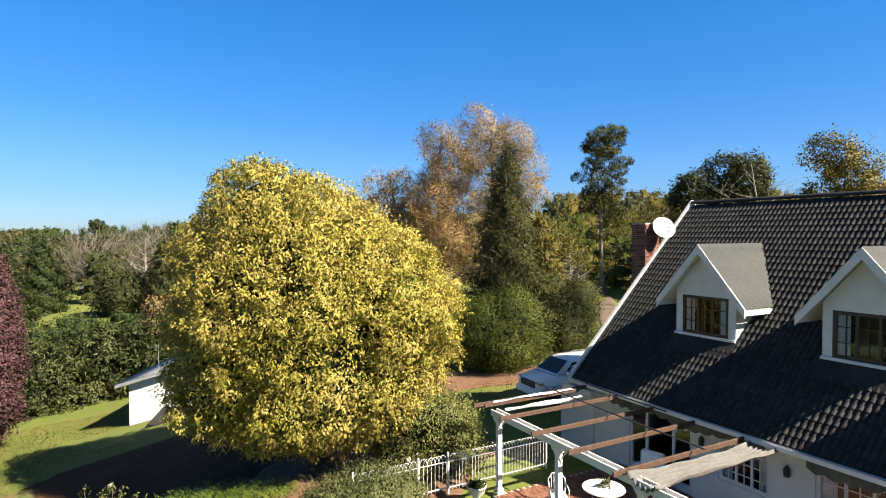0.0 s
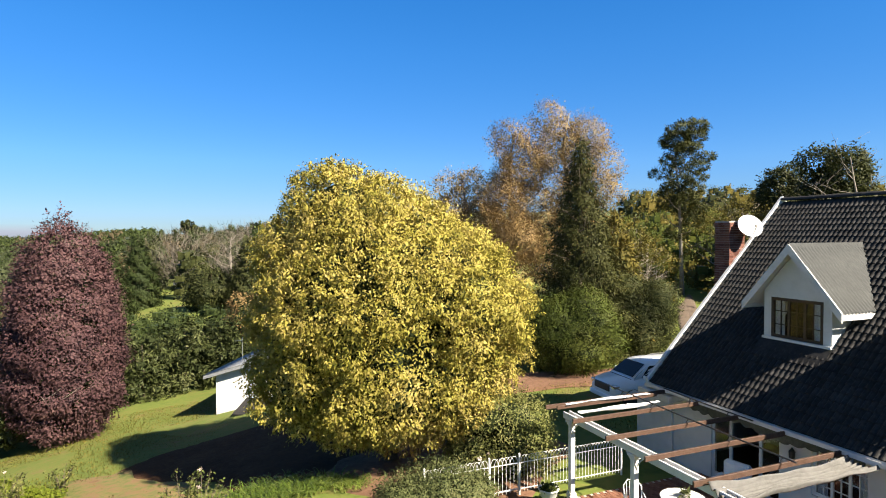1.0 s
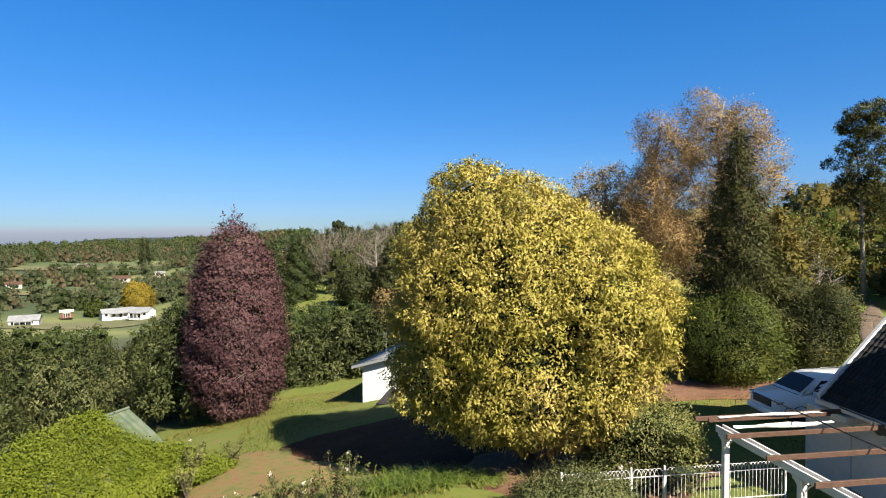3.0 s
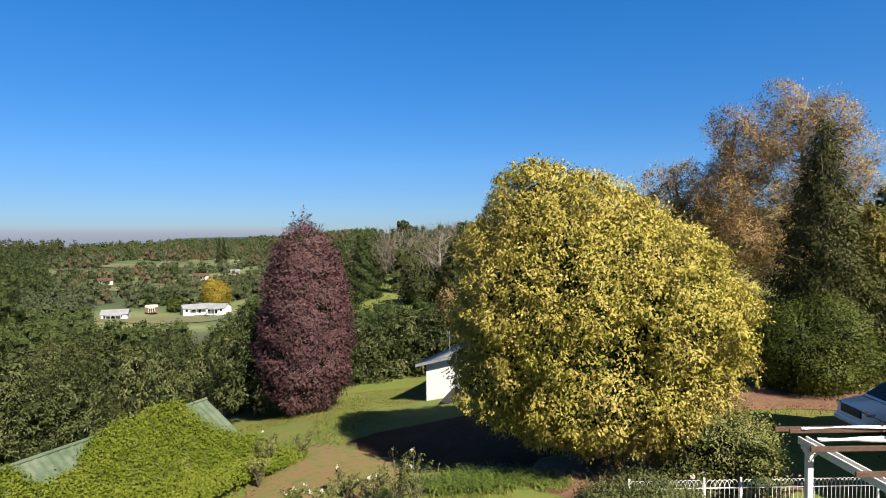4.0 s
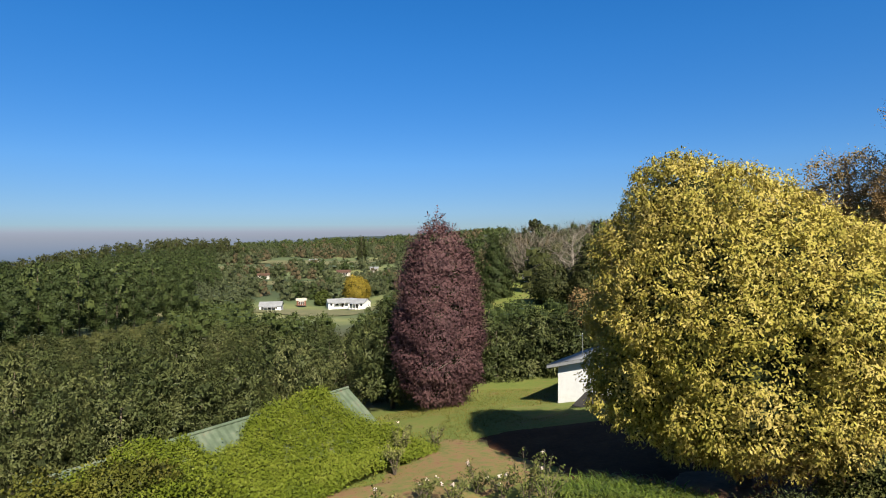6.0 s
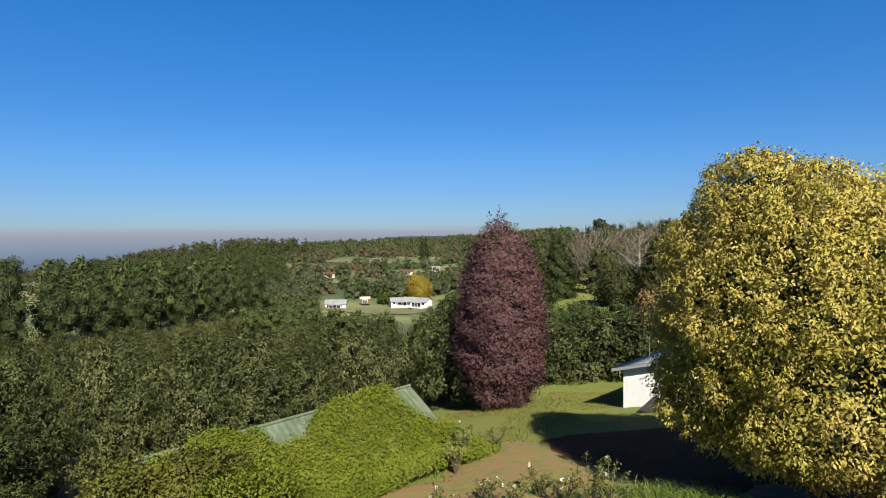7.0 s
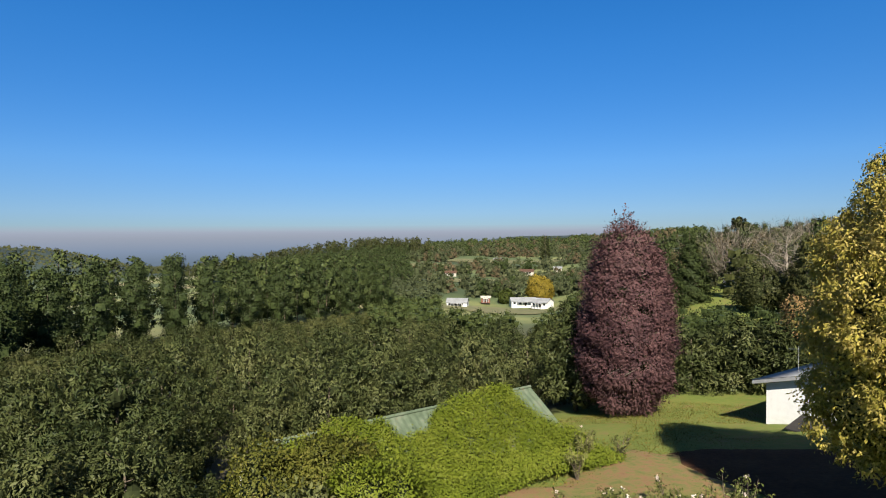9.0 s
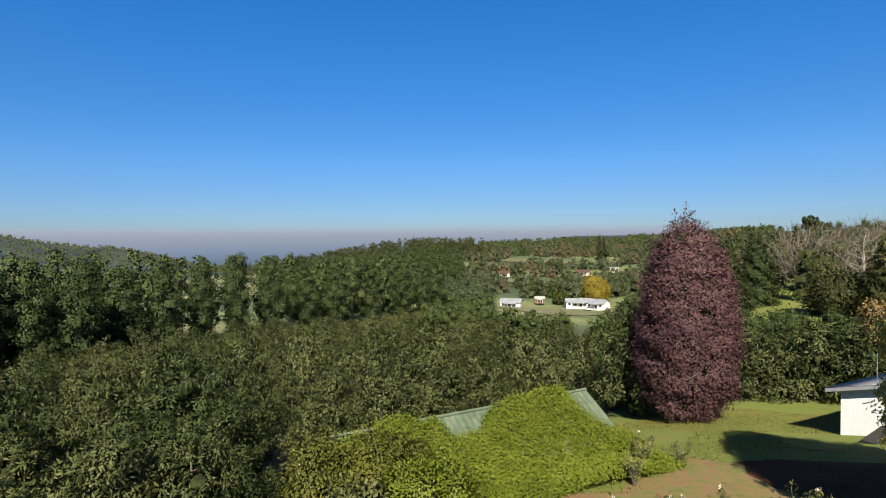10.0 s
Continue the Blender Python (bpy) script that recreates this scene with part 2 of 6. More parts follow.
gb.inputs["Roughness"].default_value = 0.03
gb.inputs["Transmission Weight"].default_value = 1.0
gb.inputs["IOR"].default_value = 1.45


# ---- building helpers ----
def mesh_of(name, verts, faces, material, smooth=False):
    me = bpy.data.meshes.new(name)
    me.from_pydata(verts, [], faces)
    if material:
        me.materials.append(M[material])
    if smooth:
        me.polygons.foreach_set("use_smooth", [True] * len(me.polygons))
    me.update()
    return me


def quads_mesh(name, co, material, n=4, inside="twig_shade"):
    """A mesh of loose n-gons from an array of corners (faces * n, 3)."""
    inner, normals = 0, None
    outer = np.asarray(co[0] if isinstance(co, tuple) else co)
    if outer.ndim == 3 and outer.shape[1] == 5:
        # the fifth row of a leaf is the way it faces
        normals = np.repeat(outer[:, 4], 4, 0)
        outer = outer[:, :4]
    if isinstance(co, tuple):
        # leaves, then the lumps inside the crown, painted shade-dark by default
        inner = len(co[1])
        if normals is not None:
            q = np.asarray(co[1])
            flat = unit(np.cross(q[:, 2] - q[:, 0], q[:, 3] - q[:, 1]))
            normals = np.concatenate([normals, np.repeat(flat, 4, 0)])
        outer = np.concatenate([outer, co[1]])
    co = np.asarray(outer, dtype=np.float32).reshape(-1, 3)
    me = bpy.data.meshes.new(name)
    k = len(co) // n
    me.vertices.add(len(co))
    me.vertices.foreach_set("co", co.ravel())
    me.loops.add(len(co))
    me.loops.foreach_set("vertex_index", np.arange(len(co), dtype=np.int32))
    me.polygons.add(k)
    me.polygons.foreach_set("loop_start", np.arange(0, len(co), n, dtype=np.int32))
    me.polygons.foreach_set("loop_total", np.full(k, n, dtype=np.int32))
    me.materials.append(M[material])
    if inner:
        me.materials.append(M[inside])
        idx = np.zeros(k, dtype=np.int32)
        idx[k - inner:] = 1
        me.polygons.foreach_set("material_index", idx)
    me.update(calc_edges=True)
    if normals is not None:
        me.normals_split_custom_set_from_vertices(np.asarray(normals, dtype=np.float32).tolist())
    return me


def part(name, bm, material, parent=None, label="", m=None, smooth=False):
    me = bpy.data.meshes.new(name)
    if smooth:
        for f in bm.faces:
            f.smooth = True
    bm.to_mesh(me)
    bm.free()
    me.materials.append(M[material])
    ob = new(name, me)
    if parent is not None:
        ob.parent = parent
    if m is not None:
        ob.matrix_basis = m
    if label:
        tagged(ob, label)
    return ob


def part_me(name, me, parent=None, label="", m=None):
    ob = new(name, me)
    if parent is not None:
        ob.parent = parent
    if m is not None:
        ob.matrix_basis = m
    if label:
        tagged(ob, label)
    return ob


def thing(name, label, category, m=None, group="", kind=""):
    ob = new(name)
    ob.empty_display_size = 0.3
    if m is not None:
        ob.matrix_basis = m
    return tagged(ob, label, category, group, kind)


def box(bm, x0, y0, z0, x1, y1, z1, bevel=0.0, m=None):
    vs = [bm.verts.new(p) for p in ((x0, y0, z0), (x1, y0, z0), (x1, y1, z0), (x0, y1, z0), (x0, y0, z1), (x1, y0, z1), (x1, y1, z1), (x0, y1, z1))]
    fs = [bm.faces.new([vs[i] for i in q]) for q in ((3, 2, 1, 0), (4, 5, 6, 7), (0, 1, 5, 4), (1, 2, 6, 5), (2, 3, 7, 6), (3, 0, 4, 7))]
    if bevel:
        es = list({e for f in fs for e in f.edges})
        got = bmesh.ops.bevel(bm, geom=es, offset=bevel, segments=1, affect="EDGES")
        vs = list({v for f in got["faces"] for v in f.verts} | {v for v in vs if v.is_valid})
    if m is not None:
        bmesh.ops.transform(bm, matrix=m, verts=vs)
    return bm


def boxes(*rows, bevel=0.0):
    bm = bmesh.new()
    for r in rows:
        box(bm, *r, bevel=bevel)
    return bm


def prism(points, y0, y1, axis="y"):
    """A profile of (a, b) points drawn out along an axis: y gives (a, y, b), x gives (x, a, b), z gives (a, b, z)."""
    bm = bmesh.new()
    def at(a, b, c):
        return {"y": (a, c, b), "x": (c, a, b), "z": (a, b, c)}[axis]
    lo = [bm.verts.new(at(a, b, y0)) for a, b in points]
    hi = [bm.verts.new(at(a, b, y1)) for a, b in points]
    k = len(points)
    bm.faces.new(lo)
    bm.faces.new(hi[::-1])
    for i in range(k):
        j = (i + 1) % k
        bm.faces.new((lo[j], lo[i], hi[i], hi[j]))
    bmesh.ops.recalc_face_normals(bm, faces=bm.faces)
    return bm


def tube(bm, pts, radii, sides=7):
    """A tapered tube through points."""
    rings = []
    for i, p in enumerate(pts):
        p = Vector(p)
        a, b = Vector(pts[max(i - 1, 0)]), Vector(pts[min(i + 1, len(pts) - 1)])
        q = (b - a).to_track_quat("Z", "Y")
        r = radii[i] if hasattr(radii, "__len__") else radii
        rings.append([bm.verts.new(p + q @ Vector((r * math.cos(2 * math.pi * k / sides), r * math.sin(2 * math.pi * k / sides), 0))) for k in range(sides)])
    for r0, r1 in zip(rings, rings[1:]):
        for k in range(sides):
            bm.faces.new((r0[k], r0[(k + 1) % sides], r1[(k + 1) % sides], r1[k]))
    bm.faces.new(rings[0][::-1])
    bm.faces.new(rings[-1])
    return bm


def lathe(profile, sides=20):
    bm = bmesh.new()
    rings = [[bm.verts.new((max(r, 1e-4) * math.cos(2 * math.pi * k / sides), max(r, 1e-4) * math.sin(2 * math.pi * k / sides), z)) for k in range(sides)] for r, z in profile]
    for r0, r1 in zip(rings, rings[1:]):
        for k in range(sides):
            bm.faces.new((r0[k], r0[(k + 1) % sides], r1[(k + 1) % sides], r1[k]))
    bm.faces.new(rings[0][::-1])
    bm.faces.new(rings[-1])
    return bm


# ---- leaves and trees ----
def unit(v):
    return v / np.maximum(np.linalg.norm(v, axis=-1, keepdims=True), 1e-9)


def leaves(rng, pos, out, length, width, droop=0.35, spread=0.9, face=0.3, bough=None):
    """Kite-shaped leaves at pos, pointing roughly along out, as corners for quads_mesh."""
    k = len(pos)
    flat = min(face / 2.4, 1.0) * 0.8
    d = unit(out * (1 - flat) + rng.normal(0, spread + 0.3 * flat, (k, 3)) + np.array([0, 0, -droop]) - out * flat * 0.1)
    side = unit(np.cross(d, unit(rng.normal(0, 0.45, (k, 3)) + np.array([0, 0, 0.5]) + out * face)))
    up = np.cross(side, d)
    L = (length * rng.uniform(0.6, 1.25, k))[:, None]
    W = L * (width / length) * rng.uniform(0.8, 1.2, k)[:, None]
    sag = up * L * 0.12
    own = np.cross(side, d)
    toward = unit(out if bough is None else bough)
    turn = np.where((own * toward).sum(1, keepdims=True) < 0, -1.0, 1.0)
    own, side = own * turn, side * turn
    nor = unit(toward * 0.7 + own * 0.45)
    return np.stack([pos, pos + d * L * 0.45 + side * W * 0.5 + sag, pos + d * L, pos + d * L * 0.45 - side * W * 0.5 + sag, nor], 1)


def lobe_points(rng, lobes, n, inside=0.72, cut=None):
    """Points on the outside of a union of ellipsoids (cx, cy, cz, rx, ry, rz), with their outward directions."""
    lobes = np.array(lobes, float)
    area = (lobes[:, 3] * lobes[:, 4] * lobes[:, 5]) ** (2 / 3)
    P, O = [], []
    got = 0
    while got < n:
        i = rng.choice(len(lobes), 4 * n, p=area / area.sum())
        v = unit(rng.normal(size=(4 * n, 3)))
        p = lobes[i, :3] + v * lobes[i, 3:]
        keep = np.ones(len(p), bool)
        for j, l in enumerate(lobes):
            q = (((p - l[:3]) / l[3:]) ** 2).sum(1)
            keep &= (q > inside) | (i == j)
        if cut is not None:
            keep &= p[:, 2] > cut
        o = unit(v / lobes[i, 3:])
        P.append(p[keep])
        O.append(o[keep])
        got += keep.sum()
    return np.concatenate(P)[:n], np.concatenate(O)[:n]


BALL_V = np.array([v for v in itertools.product((-1, 0, 1), repeat=3) if any(v)], float)
BALL_V = BALL_V / np.linalg.norm(BALL_V, axis=1, keepdims=True)
BALL_AT = {v: i for i, v in enumerate(v for v in itertools.product((-1, 0, 1), repeat=3) if any(v))}
BALL_F = []
for ax_i in range(3):
    for sgn in (-1, 1):
        for u0, w0 in itertools.product((-1, 0), repeat=2):
            ring = []
            for du, dw in ((0, 0), (1, 0), (1, 1), (0, 1)):
                c3 = [0, 0, 0]
                c3[ax_i], c3[(ax_i + 1) % 3], c3[(ax_i + 2) % 3] = sgn, u0 + du, w0 + dw
                ring.append(BALL_AT[tuple(c3)])
            BALL_F.append(ring if sgn > 0 else ring[::-1])
CUBE_V = np.array(list(itertools.product((-0.68, 0.68), repeat=3)))
CUBE_F = [(0, 1, 3, 2), (4, 6, 7, 5), (0, 4, 5, 1), (2, 3, 7, 6), (0, 2, 6, 4), (1, 5, 7, 3)]


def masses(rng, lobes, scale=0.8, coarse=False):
    """The filled inside of a crown: a rough lump in each bough, as corners for quads_mesh. The default dark colour
    paints the shade among twigs.
    """
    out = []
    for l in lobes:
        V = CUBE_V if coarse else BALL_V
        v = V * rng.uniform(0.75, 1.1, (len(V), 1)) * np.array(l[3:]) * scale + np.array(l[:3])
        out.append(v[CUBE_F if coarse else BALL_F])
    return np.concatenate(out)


def tufts(rng, P, O, per, radius, length, width, rough=0.0, droop=0.35, spread=0.9, face=0.3, heart=None, share=0.0):
    """Small bunches of leaves set on points. heart: the crown's middle and half sizes, towards which the leaves turn their backs by that share."""
    lead = O
    if heart is not None:
        heart = np.array(heart, float)
        lead = unit(O * (1 - share) + unit((P - heart[:3]) / heart[3:] ** 2) * share)
    P = P + O * rng.normal(0, rough, (len(P), 1))
    size = rng.uniform(0.5, 1.35, (len(P), 1))
    pos = (P[:, None, :] + rng.normal(0, 1, (len(P), per, 3)) * (radius * size)[:, :, None] * 0.55).reshape(-1, 3)
    out = np.repeat(O, per, 0) + unit(pos - np.repeat(P, per, 0)) * 0.8
    return leaves(rng, pos, out, length, width, droop, spread, face, np.repeat(lead, per, 0))


def limbs(rng, height, spread, r0, count, levels=(0.25, 0.95), lean=0.0, fork=3):
    """A tapered trunk with limbs and twigs."""
    bm = bmesh.new()
    pts = [(lean * t + rng.normal(0, 0.02 * height) * t * 0.5, rng.normal(0, 0.02 * height) * t * 0.5, height * t) for t in np.linspace(0, 1, 7)]
    pts[0] = (0, 0, -0.4)
    tube(bm, pts, [r0 * (1.35 if i == 0 else 1) * (1 - 0.9 * i / 6) + 0.012 for i in range(7)], 8)
    for k in range(count):
        t = levels[0] + (levels[1] - levels[0]) * (k + rng.uniform(0, 1)) / count
        i = min(int(t * 6), 5)
        a, b = Vector(pts[i]), Vector(pts[i + 1])
        p = a.lerp(b, t * 6 - i)
        ang = k * 2.4 + rng.uniform(-0.4, 0.4)
        ln = spread * (1 - 0.65 * t) * rng.uniform(0.7, 1.1)
        tip = p + Vector((math.cos(ang) * ln, math.sin(ang) * ln, ln * rng.uniform(0.3, 0.9)))
        mid = p.lerp(tip, 0.5) + Vector((0, 0, -0.08 * ln))
        rr = r0 * (1 - 0.85 * t) * 0.45
        tube(bm, [p, mid, tip], [rr, rr * 0.6, rr * 0.15 + 0.004], 5)
        for _ in range(fork):
            q = mid.lerp(tip, rng.uniform(0, 0.9))
            e = q + Vector((rng.normal(0, 0.3), rng.normal(0, 0.3), rng.uniform(0.1, 0.5))) * ln
            tube(bm, [q, q.lerp(e, 0.5) + Vector((0, 0, -0.03 * ln)), e], [rr * 0.4, rr * 0.25, 0.004], 4)
    return bm


def tree_thing(name, label, crown_quads, leaf, trunk_bm, bark, m, category="tree", group=""):
    t = thing(name, label, category, m, group)
    part("trunk", trunk_bm, bark, t, smooth=True)
    part_me("crown", quads_mesh("crown", crown_quads, leaf), t)
    return t


# ---- the lie of the land ----
AZ = np.array([-180, -90, -40, -15, 5, 20, 33, 50, 65, 85, 95, 105, 140, 180.0])
RR = np.array([0, 14, 25, 40, 60, 100, 180, 300, 600, 1200, 2500, 4800.0])
ZZ = [[0, 0, 0, 0, 1, 4, 8, 12, 20, 30, 30, 30], [0, 0, 0, 0, 1, 6, 14, 20, 30, 40, 40, 40],
      [0, 0, 0, 0, 1, 6, 14, 22, 30, 40, 40, 40], [0, 0, 0, 0, 1.5, 8, 14, 20, 30, 40, 40, 40],
      [0, 0, -0.4, -0.6, -1, 2, 8, 16, 30, 40, 40, 40], [0, 0, -1.0, -2.4, -4, -4, -2, 3.5, 9, 14, 14, 14],
      [0, -0.4, -1.8, -3.8, -5.5, -5.5, -5, -3, 4, 10, 10, 10], [0, -0.8, -2.2, -5, -9, -15, -24, -31, -16, -6, 0, 0],
      [0, -1.2, -3.2, -6.5, -10.5, -16, -22, -27, -12, -20, -90, -150], [0, -1.6, -4.5, -7.5, -10.5, -16, -22, -26, -38, -50, -150, -170],
      [0, -1.8, -5, -8, -11, -16, -22, -28, -48, -8, -150, -170], [0, -2, -5, -8, -11, -16, -22, -30, -50, 22, -150, -170],
      [0, -1, -3, -6, -8, -10, -14, -20, -20, 0, -100, -150], [0, 0, 0, 0, 1, 4, 8, 12, 20, 30, 30, 30]]
ZZ = np.array(ZZ)


def ground_z(x, y):
    x, y = np.asarray(x, float), np.asarray(y, float)
    az = np.degrees(np.arctan2(-x, y))
    r = np.hypot(x, y)
    def smooth(grid, v):
        i = np.clip(np.searchsorted(grid, v) - 1, 0, len(grid) - 2)
        f = np.clip((v - grid[i]) / (grid[i + 1] - grid[i]), 0, 1)
        return i, f
    i, f = smooth(AZ, az)
    f = f * f * (3 - 2 * f)
    j, g = smooth(RR, r)
    return (ZZ[i, j] * (1 - f) + ZZ[i + 1, j] * f) * (1 - g) + (ZZ[i, j + 1] * (1 - f) + ZZ[i + 1, j + 1] * f) * g


def gz(x, y):
    return float(ground_z(x, y))


def polar(az, r):
    return -r * math.sin(radians(az)), r * math.cos(radians(az))


def on_ground(x, y, turn=0, s=1.0, sink=0.0):
    return Matrix.LocRotScale((x, y, gz(x, y) - sink), Euler((0, 0, radians(turn))), (s, s, s))


def build_ground():
    """One sheet from under the camera to the horizon."""
    rings = np.concatenate([[0.3], np.linspace(1, 60, 80), np.geomspace(61, 4850, 90)])
    K = 300
    a = np.linspace(0, 2 * np.pi, K, endpoint=False)
    x, y = rings[:, None] * np.sin(a), rings[:, None] * np.cos(a)
    z = ground_z(x, y)
    lump = np.sin(x * 0.9) * np.cos(y * 0.7) * 0.03 + np.sin(x * 0.21 + 1) * np.sin(y * 0.17) * 0.08
    # level and a little low under the terrace and the house
    hx, hy = x * math.cos(radians(61.33)) - y * math.sin(radians(61.33)), x * math.sin(radians(61.33)) + y * math.cos(radians(61.33))
    built = np.clip((hx + 14.4) / 0.8, 0, 1) * np.clip((hy - 8.4) / 0.6, 0, 1) * (hy < 30) * (hx < 8)
    z = z + lump * np.clip((rings[:, None] - 17) / 10, 0, 1) * (1 - built)
    z = np.where(built > 0, np.minimum(z, z * (1 - built) - 0.06 * built), z)
    co = np.stack([x, y, z], -1).reshape(-1, 3)
    n = len(rings)
    i, j = np.meshgrid(np.arange(n - 1), np.arange(K), indexing="ij")
    f = np.stack([i * K + j, i * K + (j + 1) % K, (i + 1) * K + (j + 1) % K, (i + 1) * K + j], -1).reshape(-1, 4)[:, ::-1]
    co = np.concatenate([co, [[0, 0, 0]]])
    fan = [(len(co) - 1, (k + 1) % K, k) for k in range(K)]
    me = bpy.data.meshes.new("ground")
    me.from_pydata(co.tolist(), [], f.tolist() + fan)
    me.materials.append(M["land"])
    me.polygons.foreach_set("use_smooth", [True] * len(me.polygons))
    tagged(new("ground", me), "sloping rough green lawn and hillside with bare earth", "ground", kind="structure")


build_ground()


# ---- the house ----
HM = pose(0, 0, 0, 0, 0, -61.33)
EY, EZ, RY, RZ = 13.21, 2.6, 19.3, 8.64
X0, X1 = -14.97, 3.0
SL = (RZ - EZ) / (RY - EY)
DORMERS = (-11.15, -6.85, -2.55)
house = thing("house", "white plastered house with a steep dark tiled roof and dormers", "house", HM)
WY = 13.9
BY = 2 * RY - EY


def window(parent, x0, x1, z0, z1, y, cols, rows, frame_mat, bar=0.022, frame=0.055, curtain=True, facing=-1):
    """A framed window in a wall whose face is at y: frame, panes, glazing bars and curtains."""
    f = part("window", boxes((x0, y - 0.03, z0, x1, y + 0.06, z0 + frame), (x0, y - 0.03, z1 - frame, x1, y + 0.06, z1),
                             (x0, y - 0.03, z0 + frame, x0 + frame, y + 0.06, z1 - frame), (x1 - frame, y - 0.03, z0 + frame, x1, y + 0.06, z1 - frame)), frame_mat, parent)
    groups = max(1, round((x1 - x0) / 0.55))
    gw = (x1 - x0 - 2 * frame) / groups
    for k in range(groups):
        a, b = x0 + frame + k * gw, x0 + frame + (k + 1) * gw
        c = 0.035
        part("casement", boxes((a, y - 0.02, z0 + frame, a + c, y + 0.03, z1 - frame), (b - c, y - 0.02, z0 + frame, b, y + 0.03, z1 - frame),
                               (a + c, y - 0.02, z0 + frame, b - c, y + 0.03, z0 + frame + c), (a + c, y - 0.02, z1 - frame - c, b - c, y + 0.03, z1 - frame)), frame_mat, f)
        pane = part("pane", boxes((a + c, y + 0.0, z0 + frame + c, b - c, y + 0.006, z1 - frame - c)), "glass", f)
        pane.visible_shadow = False
        for i in range(1, cols):
            xx = a + (b - a) * i / cols
            bm = bmesh.new()
            box(bm, xx - bar / 2, y - 0.016, z0 + frame + c, xx + bar / 2, y + 0.022, z1 - frame - c)
            part("glazing_bar", bm, frame_mat, f)
        for i in range(1, rows):
            zz = z0 + (z1 - z0) * i / rows
            bm = bmesh.new()
            box(bm, a + c, y - 0.014, zz - bar / 2, b - c, y + 0.02, zz + bar / 2)
            part("glazing_bar", bm, frame_mat, f)
        if curtain and k in (0, groups - 1):
            pts = [(a + (b - a) * (0.62 * i / 24 + (0.38 if k else 0.0)), y + 0.08 + 0.025 * math.sin(i * 1.7)) for i in range(25)]
            cv = [(x, yy, z) for x, yy in pts for z in (z0, z1)]
            part_me("curtain", mesh_of("curtain", cv, [(2 * i, 2 * i + 2, 2 * i + 3, 2 * i + 1) for i in range(24)], "curtain", True), f)
    return f


def front_wall():
    """Plastered front with its openings."""
    holes = [(-13.05, -10.75, 0.0, 2.12), (-9.9, -8.5, 0.85, 2.06), (-7.4, -5.6, 0.85, 2.06)]
    bm = bmesh.new()
    xs = [X0 + 0.37] + [v for h in holes for v in h[:2]] + [X1 - 0.4]
    zs = [-0.3, 0.0, 0.85, 2.06, 2.12, 3.2]
    cells = {}

    def vert(x, y, z):
        if (x, y, z) not in cells:
            cells[x, y, z] = bm.verts.new((x, y, z))
        return cells[x, y, z]

    solid = {}
    for i in range(len(xs) - 1):
        for j in range(len(zs) - 1):
            xm, zm = (xs[i] + xs[i + 1]) / 2, (zs[j] + zs[j + 1]) / 2
            solid[i, j] = not any(a < xm < b and z0 < zm < z1 for a, b, z0, z1 in holes)
    for (i, j), s in solid.items():
        if not s:
            continue
        x0, x1, z0, z1, y0, y1 = xs[i], xs[i + 1], zs[j], zs[j + 1], WY, WY + 0.24
        bm.faces.new([vert(*p) for p in ((x0, y0, z0), (x1, y0, z0), (x1, y0, z1), (x0, y0, z1))])
        bm.faces.new([vert(*p) for p in ((x0, y1, z1), (x1, y1, z1), (x1, y1, z0), (x0, y1, z0))])
        for (di, dj), q in (((-1, 0), ((x0, y0, z0), (x0, y0, z1), (x0, y1, z1), (x0, y1, z0))), ((1, 0), ((x1, y0, z1), (x1, y0, z0), (x1, y1, z0), (x1, y1, z1))),
                            ((0, -1), ((x1, y0, z0), (x0, y0, z0), (x0, y1, z0), (x1, y1, z0))), ((0, 1), ((x0, y0, z1), (x1, y0, z1), (x1, y1, z1), (x0, y1, z1)))):
            if not solid.get((i + di, j + dj), False):
                bm.faces.new([vert(*p) for p in q])
    part("wall", bm, "white_wall", house)
    part("wall", boxes((X0 + 0.37, BY - 0.9, -0.3, X1 - 0.4, BY - 0.66, 3.2)), "white_wall", house)
    for xa in (X0 + 0.12, X1 - 0.4):
        part("gable_wall", prism([(WY + 0.01, -0.3), (BY - 0.67, -0.3), (BY - 0.67, EZ + 0.4), (RY, RZ - 0.35), (WY + 0.01, EZ + 0.42)], xa, xa + 0.245, "x"), "white_wall", house)
    part("inner_wall", boxes((X0 + 0.4, WY + 4.2, -0.2, X1 - 0.45, WY + 4.3, 4.0)), "interior", house)
    part("inner_floor", boxes((X0 + 0.4, WY + 0.25, -0.2, X1 - 0.45, WY + 4.2, 0.02)), "paving", house)
    part("inner_ceiling", boxes((X0 + 0.4, WY + 0.25, 2.5, X1 - 0.45, WY + 4.2, 2.56)), "interior", house)
    window(house, -9.9, -8.5, 0.85, 2.06, WY + 0.08, 2, 4, "white_paint", curtain=True)
    window(house, -7.4, -5.6, 0.85, 2.06, WY + 0.08, 2, 4, "white_paint", curtain=True)
    for a, b in ((-13.05, -12.35), (-11.45, -10.75)):
        f = part("door", boxes((a, WY + 0.06, 0.02, a + 0.09, WY + 0.12, 2.1), (b - 0.09, WY + 0.06, 0.02, b, WY + 0.12, 2.1), (a + 0.09, WY + 0.06, 0.02, b - 0.09, WY + 0.12, 0.25), (a + 0.09, WY + 0.06, 2.0, b - 0.09, WY + 0.12, 2.1)), "white_paint", house)
        p = part("pane", boxes((a + 0.09, WY + 0.085, 0.25, b - 0.09, WY + 0.093, 2.0)), "glass", f)
        p.visible_shadow = False
